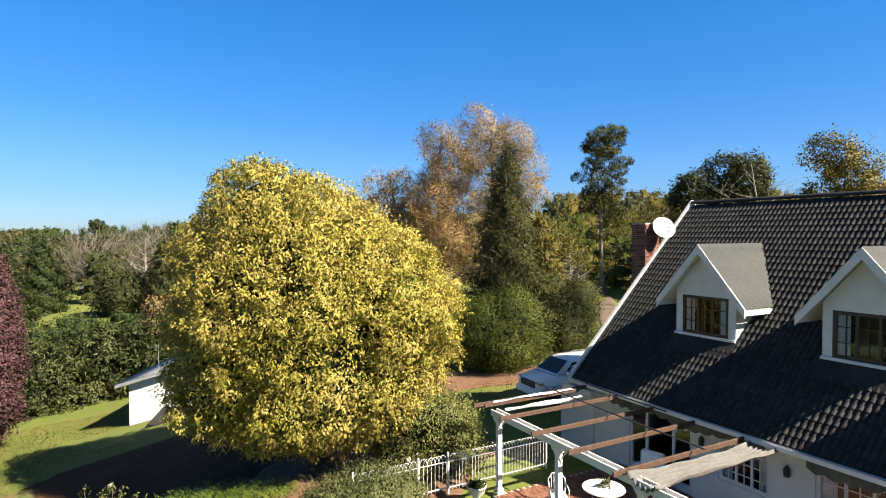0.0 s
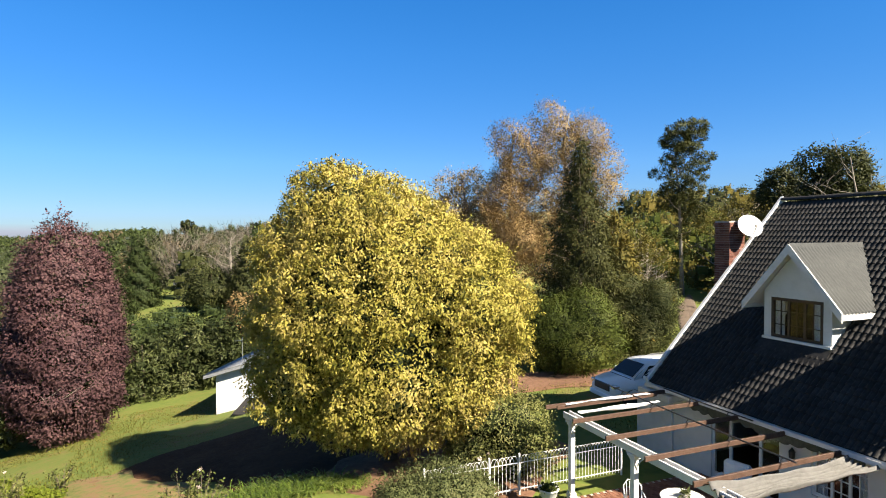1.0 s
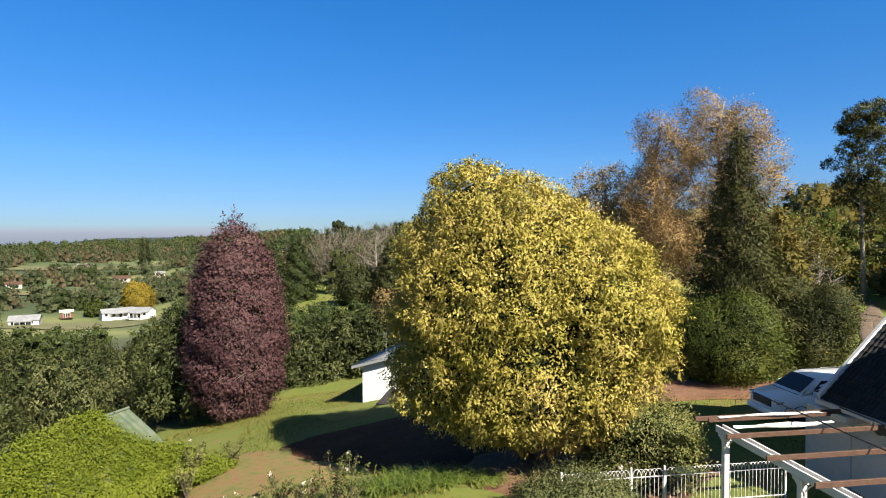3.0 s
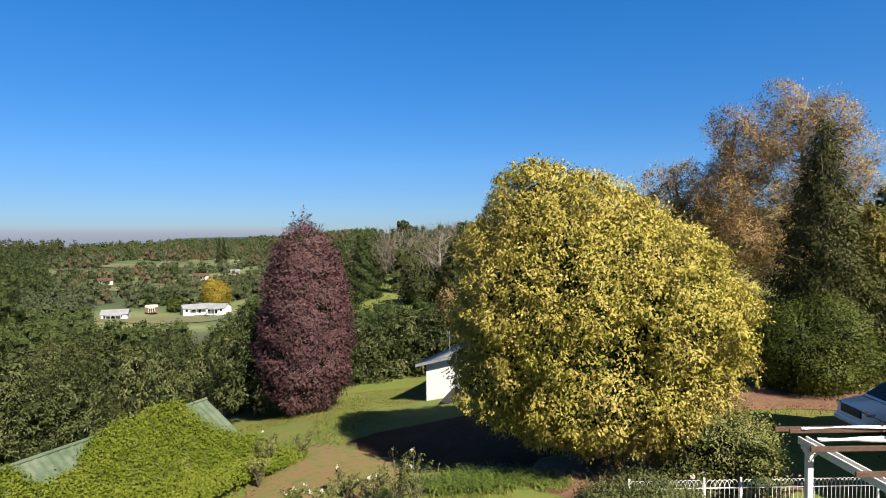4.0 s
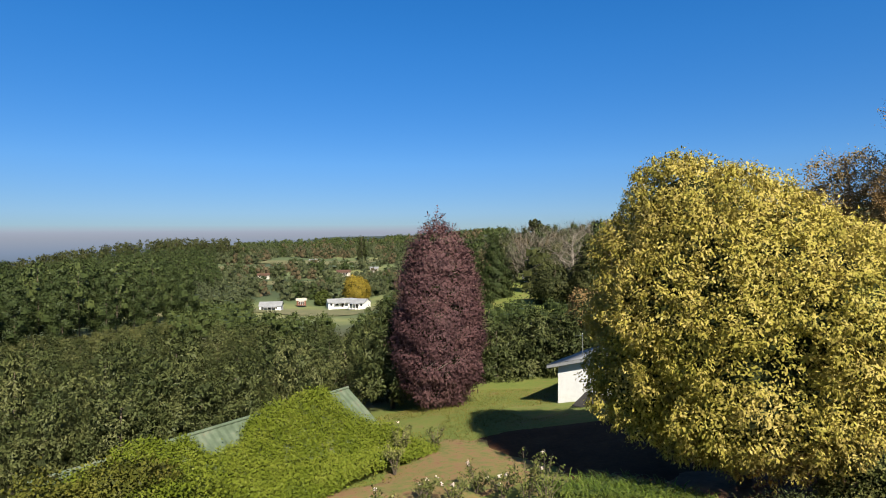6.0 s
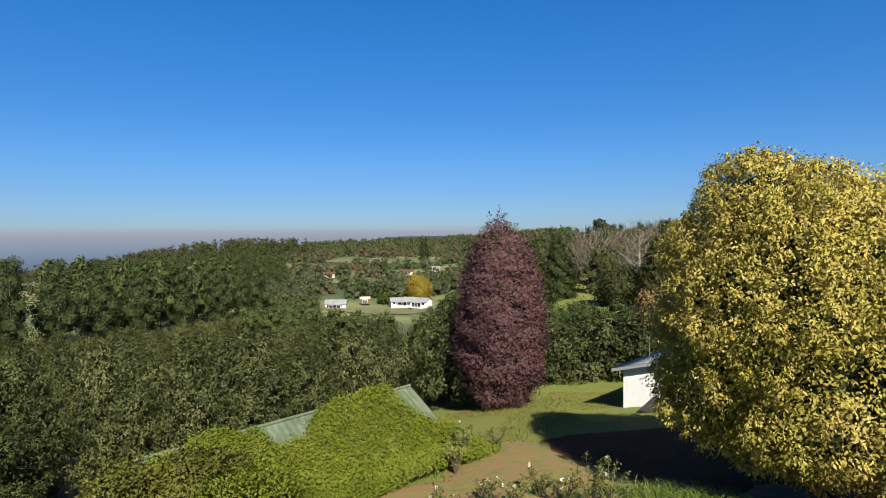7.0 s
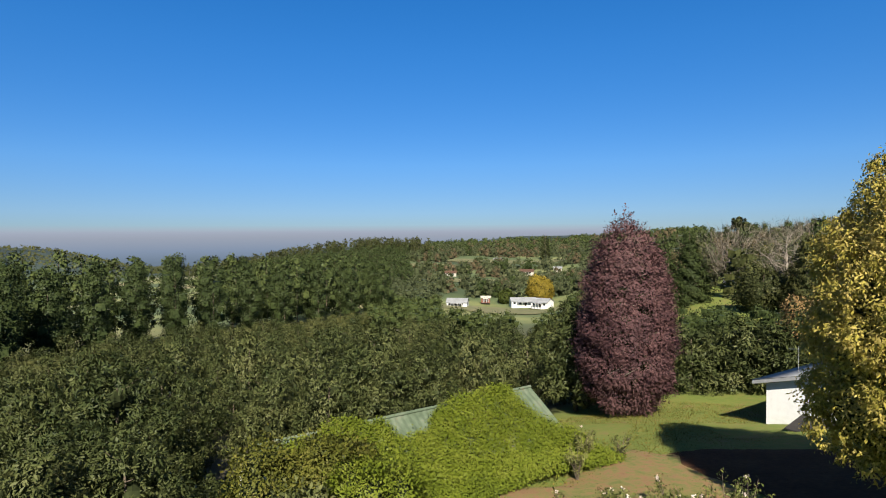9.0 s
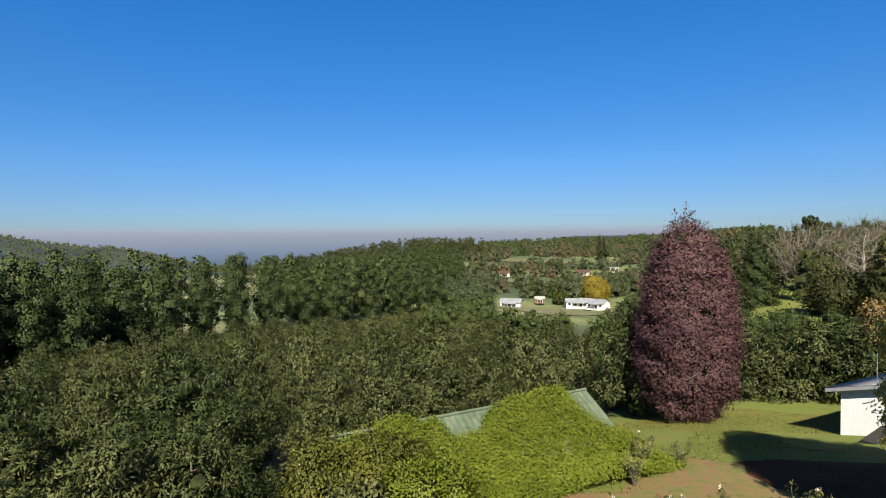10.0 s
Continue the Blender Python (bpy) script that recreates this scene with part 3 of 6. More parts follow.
    part("wall_lantern", lathe([(0.02, 0), (0.07, 0.03), (0.08, 0.2), (0.03, 0.27), (0.01, 0.3)], 10), "black_metal", house, "black wall lantern", m=pose(-8.0, WY - 0.1, 1.6))
    part("wall_lantern", lathe([(0.02, 0), (0.07, 0.03), (0.08, 0.2), (0.03, 0.27), (0.01, 0.3)], 10), "black_metal", house, "black wall lantern", m=pose(-10.35, WY - 0.1, 1.6))
    for a, b in ((-13.4, -8.25), (-7.3, -4.4)):
        n = int((b - a) / 0.05)
        top = [(a + (b - a) * i / n, 13.34 + 0.015 * math.sin(i * 0.9), 2.47) for i in range(n + 1)]
        low = [(p[0], p[1], 2.2 - 0.07 * abs(math.sin(i * 0.42)) - 0.05 * math.sin(i * 0.13)) for i, p in enumerate(top)]
        me = mesh_of("valance", top + low, [(i, i + 1, n + 2 + i, n + 1 + i) for i in range(n)], "dark_cloth", True)
        part_me("valance", me, house, "dark scalloped cloth valance under the gutter")


M["dark_cloth"] = mat("dark_cloth", shades((0.03, 0.035, 0.03), (0.07, 0.075, 0.06), (0.12, 0.12, 0.1)), scale=8, bump=0.3, rough=0.95)
front_wall()

# roof: boarding, then tiles
ang = math.atan(SL)
roof = part("roof", prism([(EY + 0.05, EZ - 0.02), (RY, RZ - 0.03), (BY - 0.05, EZ - 0.02), (BY - 0.05, EZ - 0.14), (RY, RZ - 0.17), (EY + 0.05, EZ - 0.14)], X0 + 0.06, X1 - 0.02, "x"), "tile", house)
TW, TL = 0.15, 0.27
PROFILE = [(0.0, 0.0), (0.08, 0.018), (0.22, 0.034), (0.4, 0.04), (0.58, 0.034), (0.72, 0.018), (0.8, 0.0), (1.0, 0.0)]


def tile_verts():
    k = len(PROFILE)
    v = [(f * TW, -0.03, h + 0.034) for f, h in PROFILE] + [(f * TW, TL + 0.03, h) for f, h in PROFILE] + [(f * TW, -0.03, h + 0.002) for f, h in PROFILE]
    fc = [(i, i + 1, k + i + 1, k + i) for i in range(k - 1)] + [(2 * k + i, 2 * k + i + 1, i + 1, i) for i in range(k - 1)]
    return v, fc


tv, tf = tile_verts()
tile_me = mesh_of("roof_tile", tv, tf, "tile")
courses = int(math.hypot(RY - EY, RZ - EZ) / TL)
TB = Matrix.Translation((0, EY - 0.02, EZ)) @ Matrix.Rotation(ang, 4, "X")
ncol = int((X1 - X0 - 0.1) / TW)
V, F = [], []
tva = np.array(tv)
rot = np.array(TB.to_3x3())
for c in range(courses):
    for k in range(ncol):
        x = X0 + 0.06 + k * TW
        y = EY - 0.02 + (c + 0.5) * TL * math.cos(ang)
        z = EZ + (c + 0.5) * TL * math.sin(ang)
        # tiles stop at the dormers' walls and roofs
        skip = False
        for xc in DORMERS:
            dx = abs(x + TW / 2 - xc)
            if (dx < 1.0 and y > 14.95 and z < 7.0 - dx * 1.18 - 0.05):
                skip = True
        if skip:
            continue
        if x < X0 + 1.45:
            part_me("roof_tile", tile_me, roof, m=TB @ Matrix.Translation((x, c * TL, 0)))
        else:
            w = (tva + np.array([x, c * TL, 0])) @ rot.T + np.array(TB.translation)
            base = len(V)
            V += w.tolist()
            F += [tuple(base + i for i in f) for f in tf]
tagged(part_me("roof_tiles", mesh_of("roof_tiles", V, F, "tile"), roof), kind="stuff")
# ridge caps
cap = mesh_of("ridge_tile", [(x, 0.14 * math.cos(a), 0.13 * math.sin(a)) for x in (0, 0.42) for a in np.linspace(0.1, 3.04, 7)], [(i, i + 1, i + 8, i + 7) for i in range(6)], "tile", True)
for k in range(int((X1 - X0) / 0.4)):
    part_me("ridge_tile", cap, roof, m=pose(X0 + 0.02 + k * 0.4, RY, RZ + 0.0, 0, -0.8, 0))
# barge boards and gutter
for xa in (X0 - 0.02, X1):
    part("bargeboard", prism([(EY - 0.05, EZ + 0.12), (RY, RZ + 0.17), (RY, RZ - 0.17), (EY - 0.05, EZ - 0.22)], xa - 0.05, xa + 0.06, "x"), "white_paint", house, "white painted bargeboard")
    part("bargeboard", prism([(BY + 0.05, EZ + 0.12), (RY, RZ + 0.17), (RY, RZ - 0.17), (BY + 0.05, EZ - 0.22)], xa - 0.05, xa + 0.06, "x"), "white_paint", house, "white painted bargeboard")
part("gutter", prism([(EY - 0.16, EZ - 0.03), (EY - 0.15, EZ - 0.03), (EY - 0.13, EZ - 0.12), (EY - 0.04, EZ - 0.12), (EY - 0.03, EZ - 0.03), (EY - 0.02, EZ - 0.03), (EY - 0.02, EZ - 0.14), (EY - 0.16, EZ - 0.14)], X0 - 0.02, X1, "x"), "white_paint", house, "white rain gutter along the eaves")
part("soffit", boxes((X0, EY + 0.02, EZ - 0.2, X1, WY, EZ - 0.17)), "white_paint", house)
part("screen_wall", boxes((-16.3, WY - 0.05, -0.2, X0 + 0.36, WY + 0.2, 1.86), bevel=0.02), "white_wall", house, "low white plastered screen wall")
part("soffit_box", boxes((X0 - 0.3, EY - 0.2, EZ - 0.42, X0 + 1.1, EY + 0.65, EZ - 0.22), bevel=0.02), "white_paint", house)


def dormer(xc):
    hw, tip, pk = 1.0, 1.43, 7.09
    fy, by = 14.97, 14.66
    s = (pk - 5.4) / tip
    # front with the window's opening, cheeks
    wx0, wx1, wz0, wz1 = xc - 0.77, xc + 0.77, 4.46, 5.62
    bm = boxes((xc - hw, fy, 4.2, wx0, fy + 0.14, 5.62), (wx1, fy, 4.2, xc + hw, fy + 0.14, 5.62), (wx0, fy, 4.2, wx1, fy + 0.14, wz0))
    g = prism([(xc - hw, 5.62), (xc + hw, 5.62), (xc + hw, pk - s * hw - 0.1), (xc, pk - 0.1), (xc - hw, pk - s * hw - 0.1)], fy, fy + 0.14)
    me = bpy.data.meshes.new("gable")
    g.to_mesh(me)
    g.free()
    bm.from_mesh(me)
    bpy.data.meshes.remove(me)
    for sx in (-1, 1):
        a, b = sorted((xc + sx * (hw - 0.12), xc + sx * hw))
        yb = EY + (pk - s * hw - EZ) / SL
        zt = pk - s * hw - 0.1
        c = prism([(fy + 0.14, 4.25), (fy + 0.14, zt), (yb + 0.1, zt), (fy + 0.5, 4.7)], a, b, "x")
        me = bpy.data.meshes.new("cheek")
        c.to_mesh(me)
        c.free()
        bm.from_mesh(me)
        bpy.data.meshes.remove(me)
    d = part("dormer", bm, "white_wall", house, "white dormer with a gabled grey ribbed roof")
    part("dormer_back", boxes((xc - hw + 0.12, fy + 0.9, 4.3, xc + hw - 0.12, fy + 0.95, 5.75)), "interior", d)
    w = window(d, wx0, wx1, wz0, wz1, fy + 0.03, 2, 3, "dark_wood")
    part("apron", boxes((xc - hw - 0.02, fy - 0.075, 4.36, xc + hw + 0.02, fy - 0.003, 4.47), bevel=0.01), "white_paint", d)
    part("flashing", prism([(14.5, EZ + (14.5 - EY) * SL + 0.09), (fy - 0.07, EZ + (fy - 0.07 - EY) * SL + 0.125), (fy - 0.07, EZ + (fy - 0.07 - EY) * SL + 0.1), (14.5, EZ + (14.5 - EY) * SL + 0.05)], xc - hw - 0.06, xc + hw + 0.06, "x"), "tile", d, "dark lead flashing under the sill")
    # ribbed roof sheets
    for sx in (-1, 1):
        rows, n = [], 330
        y0 = by - 0.02
        V, F = [], []
        for j, t in enumerate((0, 0.33, 0.34, 0.67, 0.68, 1.0)):
            dx, z = tip * 1.03 * t, pk + 0.05 - s * tip * 1.03 * t
            yb = EY + (z - EZ) / SL + 0.25
            for i in range(n + 1):
                y = min(y0 + 3.4 * i / n, yb)
                rib = 0.022 * math.sin(2 * math.pi * (y - y0) / 0.13)
                step = 0.008 * (j % 2 == 1) + 0.008 * (2 - j // 2)
                V.append((xc + sx * (dx + 0.0), y, z + rib + step * 1.5))
        for j in range(5):
            for i in range(n):
                a = j * (n + 1) + i
                F.append((a, a + 1, a + n + 2, a + n + 1) if sx < 0 else (a + n + 1, a + n + 2, a + 1, a))
        part_me("roof_sheet", mesh_of("roof_sheet", V, F, "dormer_roof", True), d, "grey ribbed roof sheet")
        # under-boarding, barge boards, fascia
        a0, a1 = xc, xc + sx * tip
        part("roof_board", prism([(a0, pk + 0.015), (a1, pk + 0.015 - s * tip), (a1, pk - 0.05 - s * tip), (a0, pk - 0.06)], by + 0.05, EY + (5.45 - EZ) / SL), "white_paint", d)
        nx = xc + sx * (tip + 0.05)
        part("bargeboard", prism([(xc, pk + 0.08), (nx, pk + 0.08 - s * (tip + 0.05)), (nx, pk - 0.17 - s * (tip + 0.05)), (xc, pk - 0.2)], by - 0.045, by + 0.002), "white_paint", d, "white painted bargeboard")
        part("fascia", boxes((min(nx, nx - sx * 0.03), by + 0.004, 5.23, max(nx, nx - sx * 0.03), EY + (5.4 - EZ) / SL, 5.36)), "white_paint", d)
    part("ridge_cap", prism([(xc - 0.11, pk - 0.06), (xc, pk + 0.1), (xc + 0.11, pk - 0.06), (xc, pk + 0.03)], by - 0.02, EY + (pk - EZ) / SL + 0.1), "dormer_roof", d)


for xc in DORMERS:
    dormer(xc)


def chimney():
    """Brick stack outside the gable; every brick is laid."""
    x0, x1, y0, y1 = -15.66, -15.02, 16.77, 17.5
    c = part("chimney", boxes((x0 + 0.012, y0 + 0.012, -0.2, x1 - 0.012, y1 - 0.012, 7.9)), "mortar", house, "red-brown brick chimney stack")
    bm = boxes((0, 0, 0, 1, 1, 1))
    bmesh.ops.bevel(bm, geom=bm.edges[:], offset=0.03, segments=1, affect="EDGES")
    me = bpy.data.meshes.new("brick")
    bm.to_mesh(me)
    bm.free()
    me.materials.append(M["brick"])
    g = np.random.default_rng(7)
    for k in range(28):
        z = 5.5 + k * 0.084
        out = 0.03 if k >= 26 else 0.0
        for side in range(4):
            n = 3
            for i in range(n):
                along, shift = (x1 - x0, x0) if side % 2 == 0 else (y1 - y0, y0)
                w = along / n
                off = (w / 2 if k % 2 else 0)
                a, b = shift + i * w - off / 2 + 0.005, shift + (i + 1) * w - off / 2 - 0.005
                a, b = max(a, shift), min(b + (0.0 if i < n - 1 else off), shift + along)
                jit = g.uniform(-0.003, 0.004) + out
                if side == 0:
                    s, p = (b - a, 0.1, 0.074), (a, y0 - jit, z)
                elif side == 2:
                    s, p = (b - a, 0.1, 0.074), (a, y1 - 0.1 + jit, z)
                elif side == 1:
                    s, p = (0.1, b - a, 0.074), (x1 - 0.1 + jit, a, z)
                else:
                    s, p = (0.1, b - a, 0.074), (x0 - jit, a, z)
                part_me("brick", me, c, m=Matrix.LocRotScale(p, None, s))
    # dish on its arm
    dish = thing("satellite_dish", "white round satellite dish on the chimney", "satellite dish", HM @ pose(-14.72, 17.35, 7.68))
    face = look((0, 0, 0), (8.4, -3.4, 4.5)).to_3x3().to_4x4()
    prof = [(0.42 * t, 0.1 * t * t) for t in np.linspace(0.02, 1, 9)] + [(0.43, 0.105), (0.42, 0.09)] + [(0.42 * t, 0.1 * t * t - 0.012) for t in np.linspace(0.98, 0.02, 8)]
    part("reflector", lathe(prof, 32), "white_paint", dish, m=face @ pose(0, 0, 0, 180, 0, 0), smooth=True)
    part("arm", tube(bmesh.new(), [face @ Vector((0, -0.4, -0.08)), face @ Vector((0, -0.2, -0.45))], 0.012, 6), "chrome", dish)
    part("receiver", tube(bmesh.new(), [face @ Vector((0, -0.2, -0.46)), face @ Vector((0, -0.14, -0.38))], 0.03, 8), "stone", dish)
    part("bracket", tube(bmesh.new(), [(-0.3, 0.05, -0.3), (-0.15, 0.05, -0.3), face @ Vector((0, 0, 0.06))], 0.025, 7), "chrome", dish)


chimney()


# ---- terrace ----
terrace = thing("terrace", "red brick paved terrace in front of the house", "terrace", HM, kind="structure")
part("bed", boxes((-13.5, 9.0, -0.3, -4.0, WY, 0.02)), "mortar", terrace)
pv = boxes((0, 0, 0, 0.214, 0.104, 0.03))
bmesh.ops.bevel(pv, geom=[e for e in pv.edges if e.verts[0].co.z > 0.02 and e.verts[1].co.z > 0.02], offset=0.006, segments=1, affect="EDGES")
pme = bpy.data.meshes.new("paver")
pv.to_mesh(pme)
pv.free()
pme.materials.append(M["paving"])
pco = np.array([v.co[:] for v in pme.vertices])
pfa = [tuple(p.vertices) for p in pme.polygons]
V, F = [], []
count = 0
for j in range(44):
    for i in range(46):
        x, y = -13.48 + i * 0.22 + (j % 2) * 0.11, 9.02 + j * 0.11
        if y + 0.11 > WY - 0.02:
            continue
        z = 0.012 + 0.004 * math.sin(i * 3.1 + j * 1.7)
        if i < 9 and j < 33:
            part_me("paver", pme, terrace, m=Matrix.Translation((x, y, z)))
        else:
            b = len(V)
            V += (pco + np.array([x, y, z])).tolist()
            F += [tuple(b + q for q in f) for f in pfa]
tagged(part_me("pavers", mesh_of("pavers", V, F, "paving"), terrace), kind="stuff")


def pergola():
    p = thing("pergola", "white and brown timber pergola over the terrace", "pergola", HM)
    for x in (-13.5, -10.9, -8.25, -5.5):
        post = part("post", boxes((x - 0.07, 9.13, 0.02, x + 0.07, 9.27, 2.22), bevel=0.008), "white_paint", p)
        part("post_base", boxes((x - 0.12, 9.08, 0.02, x + 0.12, 9.32, 0.12), (x - 0.1, 9.1, 0.12, x + 0.1, 9.3, 0.2), bevel=0.01), "white_paint", post)
        part("capital", boxes((x - 0.1, 9.1, 2.1, x + 0.1, 9.3, 2.16), (x - 0.13, 9.07, 2.163, x + 0.13, 9.33, 2.24), bevel=0.01), "white_paint", post)
        for sx in (-1, 1):
            pts = [(x + sx * (0.07 + 0.22 * t), 9.2, 1.82 + 0.36 * math.sqrt(max(t, 0.0))) for t in np.linspace(0, 1, 6)]
            part("bracket", tube(bmesh.new(), pts, 0.016, 5), "white_paint", post)
    part("beam", boxes((-13.75, 9.08, 2.245, -4.5, 9.13, 2.42), (-13.75, 9.27, 2.245, -4.5, 9.32, 2.42), (-13.75, 9.135, 2.245, -4.5, 9.265, 2.28), bevel=0.006), "white_paint", p, "white hollow beam with a channel along the top")
    for x in (-14.1, -12.75, -11.37, -10.0, -8.62):
        part("rafter", boxes((x - 0.025, 8.72, 2.42, x + 0.025, 13.1, 2.54), bevel=0.006), "brown_wood", p)
    part("rafter", boxes((-13.97, 9.0, 2.425, -13.92, 12.6, 2.53), bevel=0.006), "brown_wood", p)
    for (xa, ya), (xb, yb) in (((-14.85, 11.5), (-8.3, 11.2)), ((-13.9, 12.85), (-10.6, 12.7))):
        rod = part("rod", tube(bmesh.new(), [(xa, ya, 2.66), ((xa + xb) / 2, (ya + yb) / 2, 2.645), (xb, yb, 2.66)], 0.02, 7), "black_metal", p, "thin black iron rod")
        for x in (-14.1, -12.75, -11.37, -10.0, -8.62):
            if xa < x < xb:
                y = ya + (yb - ya) * (x - xa) / (xb - xa)
                part("clip", tube(bmesh.new(), [(x, y - 0.1, 2.545), (x, y - 0.04, 2.63), (x, y, 2.645)], 0.013, 5), "black_metal", rod)
    return p


pergola()


def cloth(name, label, x0, x1, y0, y1, z, sag, folds, mat_name="canvas", seed=1, depth=1.0):
    """A gathered strip of cloth, with folds along its length."""
    g = np.random.default_rng(seed)
    nu, nv = 34, 40
    V = []
    for j in range(nv + 1):
        t = j / nv
        w = 0.75 + 0.25 * math.sin(t * 5 + seed)
        for i in range(nu + 1):
            s = i / nu
            x = (x0 + x1) / 2 + (x1 - x0) * (s - 0.5) * w + 0.04 * math.sin(t * 9 + s * 3)
            f = math.sin(s * folds * 6.28 + 1.5 * math.sin(t * 4))
            V.append((x, y0 + (y1 - y0) * t, z - sag * 4 * t * (1 - t) + depth * (-0.16 * 4 * s * (1 - s) * w + 0.06 * f + 0.015 * math.sin(t * 23 + s * 9))))
    F = [(j * (nu + 1) + i, j * (nu + 1) + i + 1, (j + 1) * (nu + 1) + i + 1, (j + 1) * (nu + 1) + i) for j in range(nv) for i in range(nu)]
    me = mesh_of(name, V, F, mat_name, True)
    ob = new(name, me)
    ob.matrix_basis = HM
    sm = ob.modifiers.new("thickness", "SOLIDIFY")
    sm.thickness = 0.006
    return tagged(ob, label, "awning")


cloth("canvas_awning", "creased cream canvas awning gathered on the pergola", -8.55, -7.7, 9.0, 13.05, 2.5, 0.08, 6, seed=2)
cloth("canvas_awning", "rolled white canvas awning on the end rafter", -14.02, -13.84, 9.3, 12.3, 2.56, 0.0, 2, "curtain", seed=3, depth=0.15)
cloth("canvas_awning", "white canvas awning hanging under the end rafters", -13.72, -13.5, 9.5, 12.4, 2.4, 0.03, 3, "curtain", seed=5, depth=0.3)


def fence():
    f = thing("fence", "white hoop-topped metal garden fence", "fence", HM)
    x = -14.35
    for a, b in ((5.1, 7.0), (7.08, 7.95), (8.05, 11.6)):
        gate = part("gate", boxes((x - 0.015, a, 0.12, x + 0.015, b, 0.15)), "white_paint", f) if a == 7.08 else f
        for z in (0.12, 0.88):
            if gate is f or z > 0.5:
                part("rail", boxes((x - 0.01, a, z, x + 0.01, b, z + 0.02)), "white_paint", gate)
        n = int((b - a) / 0.11)
        st = (b - a) / n
        for i in range(n + 1):
            part_me("picket", picket_me, gate, m=pose(x, a + i * st, 0))
        for i in range(0, n - 1):
            part_me("hoop", hoop_me, gate, m=Matrix.LocRotScale((x, a + i * st, 0.9), None, (1, st / 0.11, 1)))
    for y in (5.1, 7.04, 8.0, 11.6):
        part("post", boxes((x - 0.025, y - 0.025, -0.1, x + 0.025, y + 0.025, 1.16), bevel=0.006), "white_paint", f)


bm = tube(bmesh.new(), [(0, 0, 0.05), (0, 0, 0.9)], 0.0065, 5)
picket_me = bpy.data.meshes.new("picket")
bm.to_mesh(picket_me)
bm.free()
picket_me.materials.append(M["white_paint"])
bm = tube(bmesh.new(), [(0, 0.11 - 0.11 * math.cos(a), 0.2 * math.sin(a)) for a in np.linspace(0, math.pi, 9)], 0.0065, 5)
hoop_me = bpy.data.meshes.new("hoop")
bm.to_mesh(hoop_me)
bm.free()
hoop_me.materials.append(M["white_paint"])
fence()


def garden_table():
    t = thing("garden_table", "round white metal garden table", "table", HM @ pose(-11.1, 10.9, 0.04))
    part("tabletop", lathe([(0.02, 0.7), (0.5, 0.7), (0.55, 0.705), (0.56, 0.72), (0.55, 0.735), (0.02, 0.74)], 36), "white_paint", t)
    for k in range(4):
        a = k * math.pi / 2 + 0.4
        part("leg", tube(bmesh.new(), [(0.42 * math.cos(a), 0.42 * math.sin(a), 0), (0.3 * math.cos(a), 0.3 * math.sin(a), 0.35), (0.4 * math.cos(a), 0.4 * math.sin(a), 0.7)], 0.016, 6), "white_paint", t)
    pot = thing("potted_plant", "small grey-green succulent in a pale bowl", "plant", HM @ pose(-11.1, 10.95, 0.78))
    part("bowl", lathe([(0.06, 0), (0.12, 0.08), (0.13, 0.09), (0.1, 0.08)], 14), "stone", pot)
    g = np.random.default_rng(3)
    part_me("leaves", quads_mesh("leaves", leaves(g, g.normal(0, 0.04, (70, 3)) + np.array([0, 0, 0.1]), unit(g.normal(size=(70, 3)) + np.array([0, 0, 0.6])), 0.16, 0.05), "grey_leaf"), pot)
    return t


def garden_chair(m, label, tall=0.0):
    c = thing("garden_chair", label, "chair", m, "garden chairs")
    part("seat", boxes((-0.22, -0.22, 0.41, 0.22, 0.22, 0.44), bevel=0.012), "white_paint", c)
    for x in (-0.2, 0.2):
        for y in (-0.2, 0.2):
            part("leg", tube(bmesh.new(), [(x * 1.1, y * 1.15, 0), (x, y, 0.42)], 0.02, 6), "white_paint", c)
        part("armrest", tube(bmesh.new(), [(x * 1.15, -0.22, 0.42), (x * 1.25, -0.22, 0.62), (x * 1.25, 0.0, 0.65), (x * 1.1, 0.24, 0.66)], 0.018, 6), "white_paint", c)
    bm = bmesh.new()
    pts = [(-0.22, 0.2, 0.44), (-0.23, 0.28, 0.75), (-0.12, 0.31, 0.9 + tall), (0.12, 0.31, 0.9 + tall), (0.23, 0.28, 0.75), (0.22, 0.2, 0.44)]
    tube(bm, pts, 0.018, 6)
    for i in range(5):
        x = -0.15 + 0.075 * i
        tube(bm, [(x, 0.21, 0.43), (x, 0.3, 0.87 + tall * 0.9)], 0.01, 5)
    part("backrest", bm, "white_paint", c)
    return c


def armchair(m):
    c = thing("armchair", "pale upholstered armchair by the open doors", "armchair", m)
    part("base", boxes((-0.4, -0.38, 0.08, 0.4, 0.38, 0.34), bevel=0.04), "curtain_pale", c)
    part("cushion", boxes((-0.27, -0.4, 0.345, 0.27, 0.2, 0.48), bevel=0.05), "curtain_pale", c)
    part("backrest", boxes((-0.38, 0.2, 0.345, 0.38, 0.42, 0.98), bevel=0.07), "curtain_pale", c)
    for x in (-0.36, 0.36):
        part("armrest", boxes((x - 0.08, -0.38, 0.345, x + 0.08, 0.19, 0.62), bevel=0.05), "curtain_pale", c)
        for y in (-0.3, 0.3):
            part("leg", boxes((x - 0.03, y - 0.03, 0, x + 0.03, y + 0.03, 0.08)), "dark_wood", c)


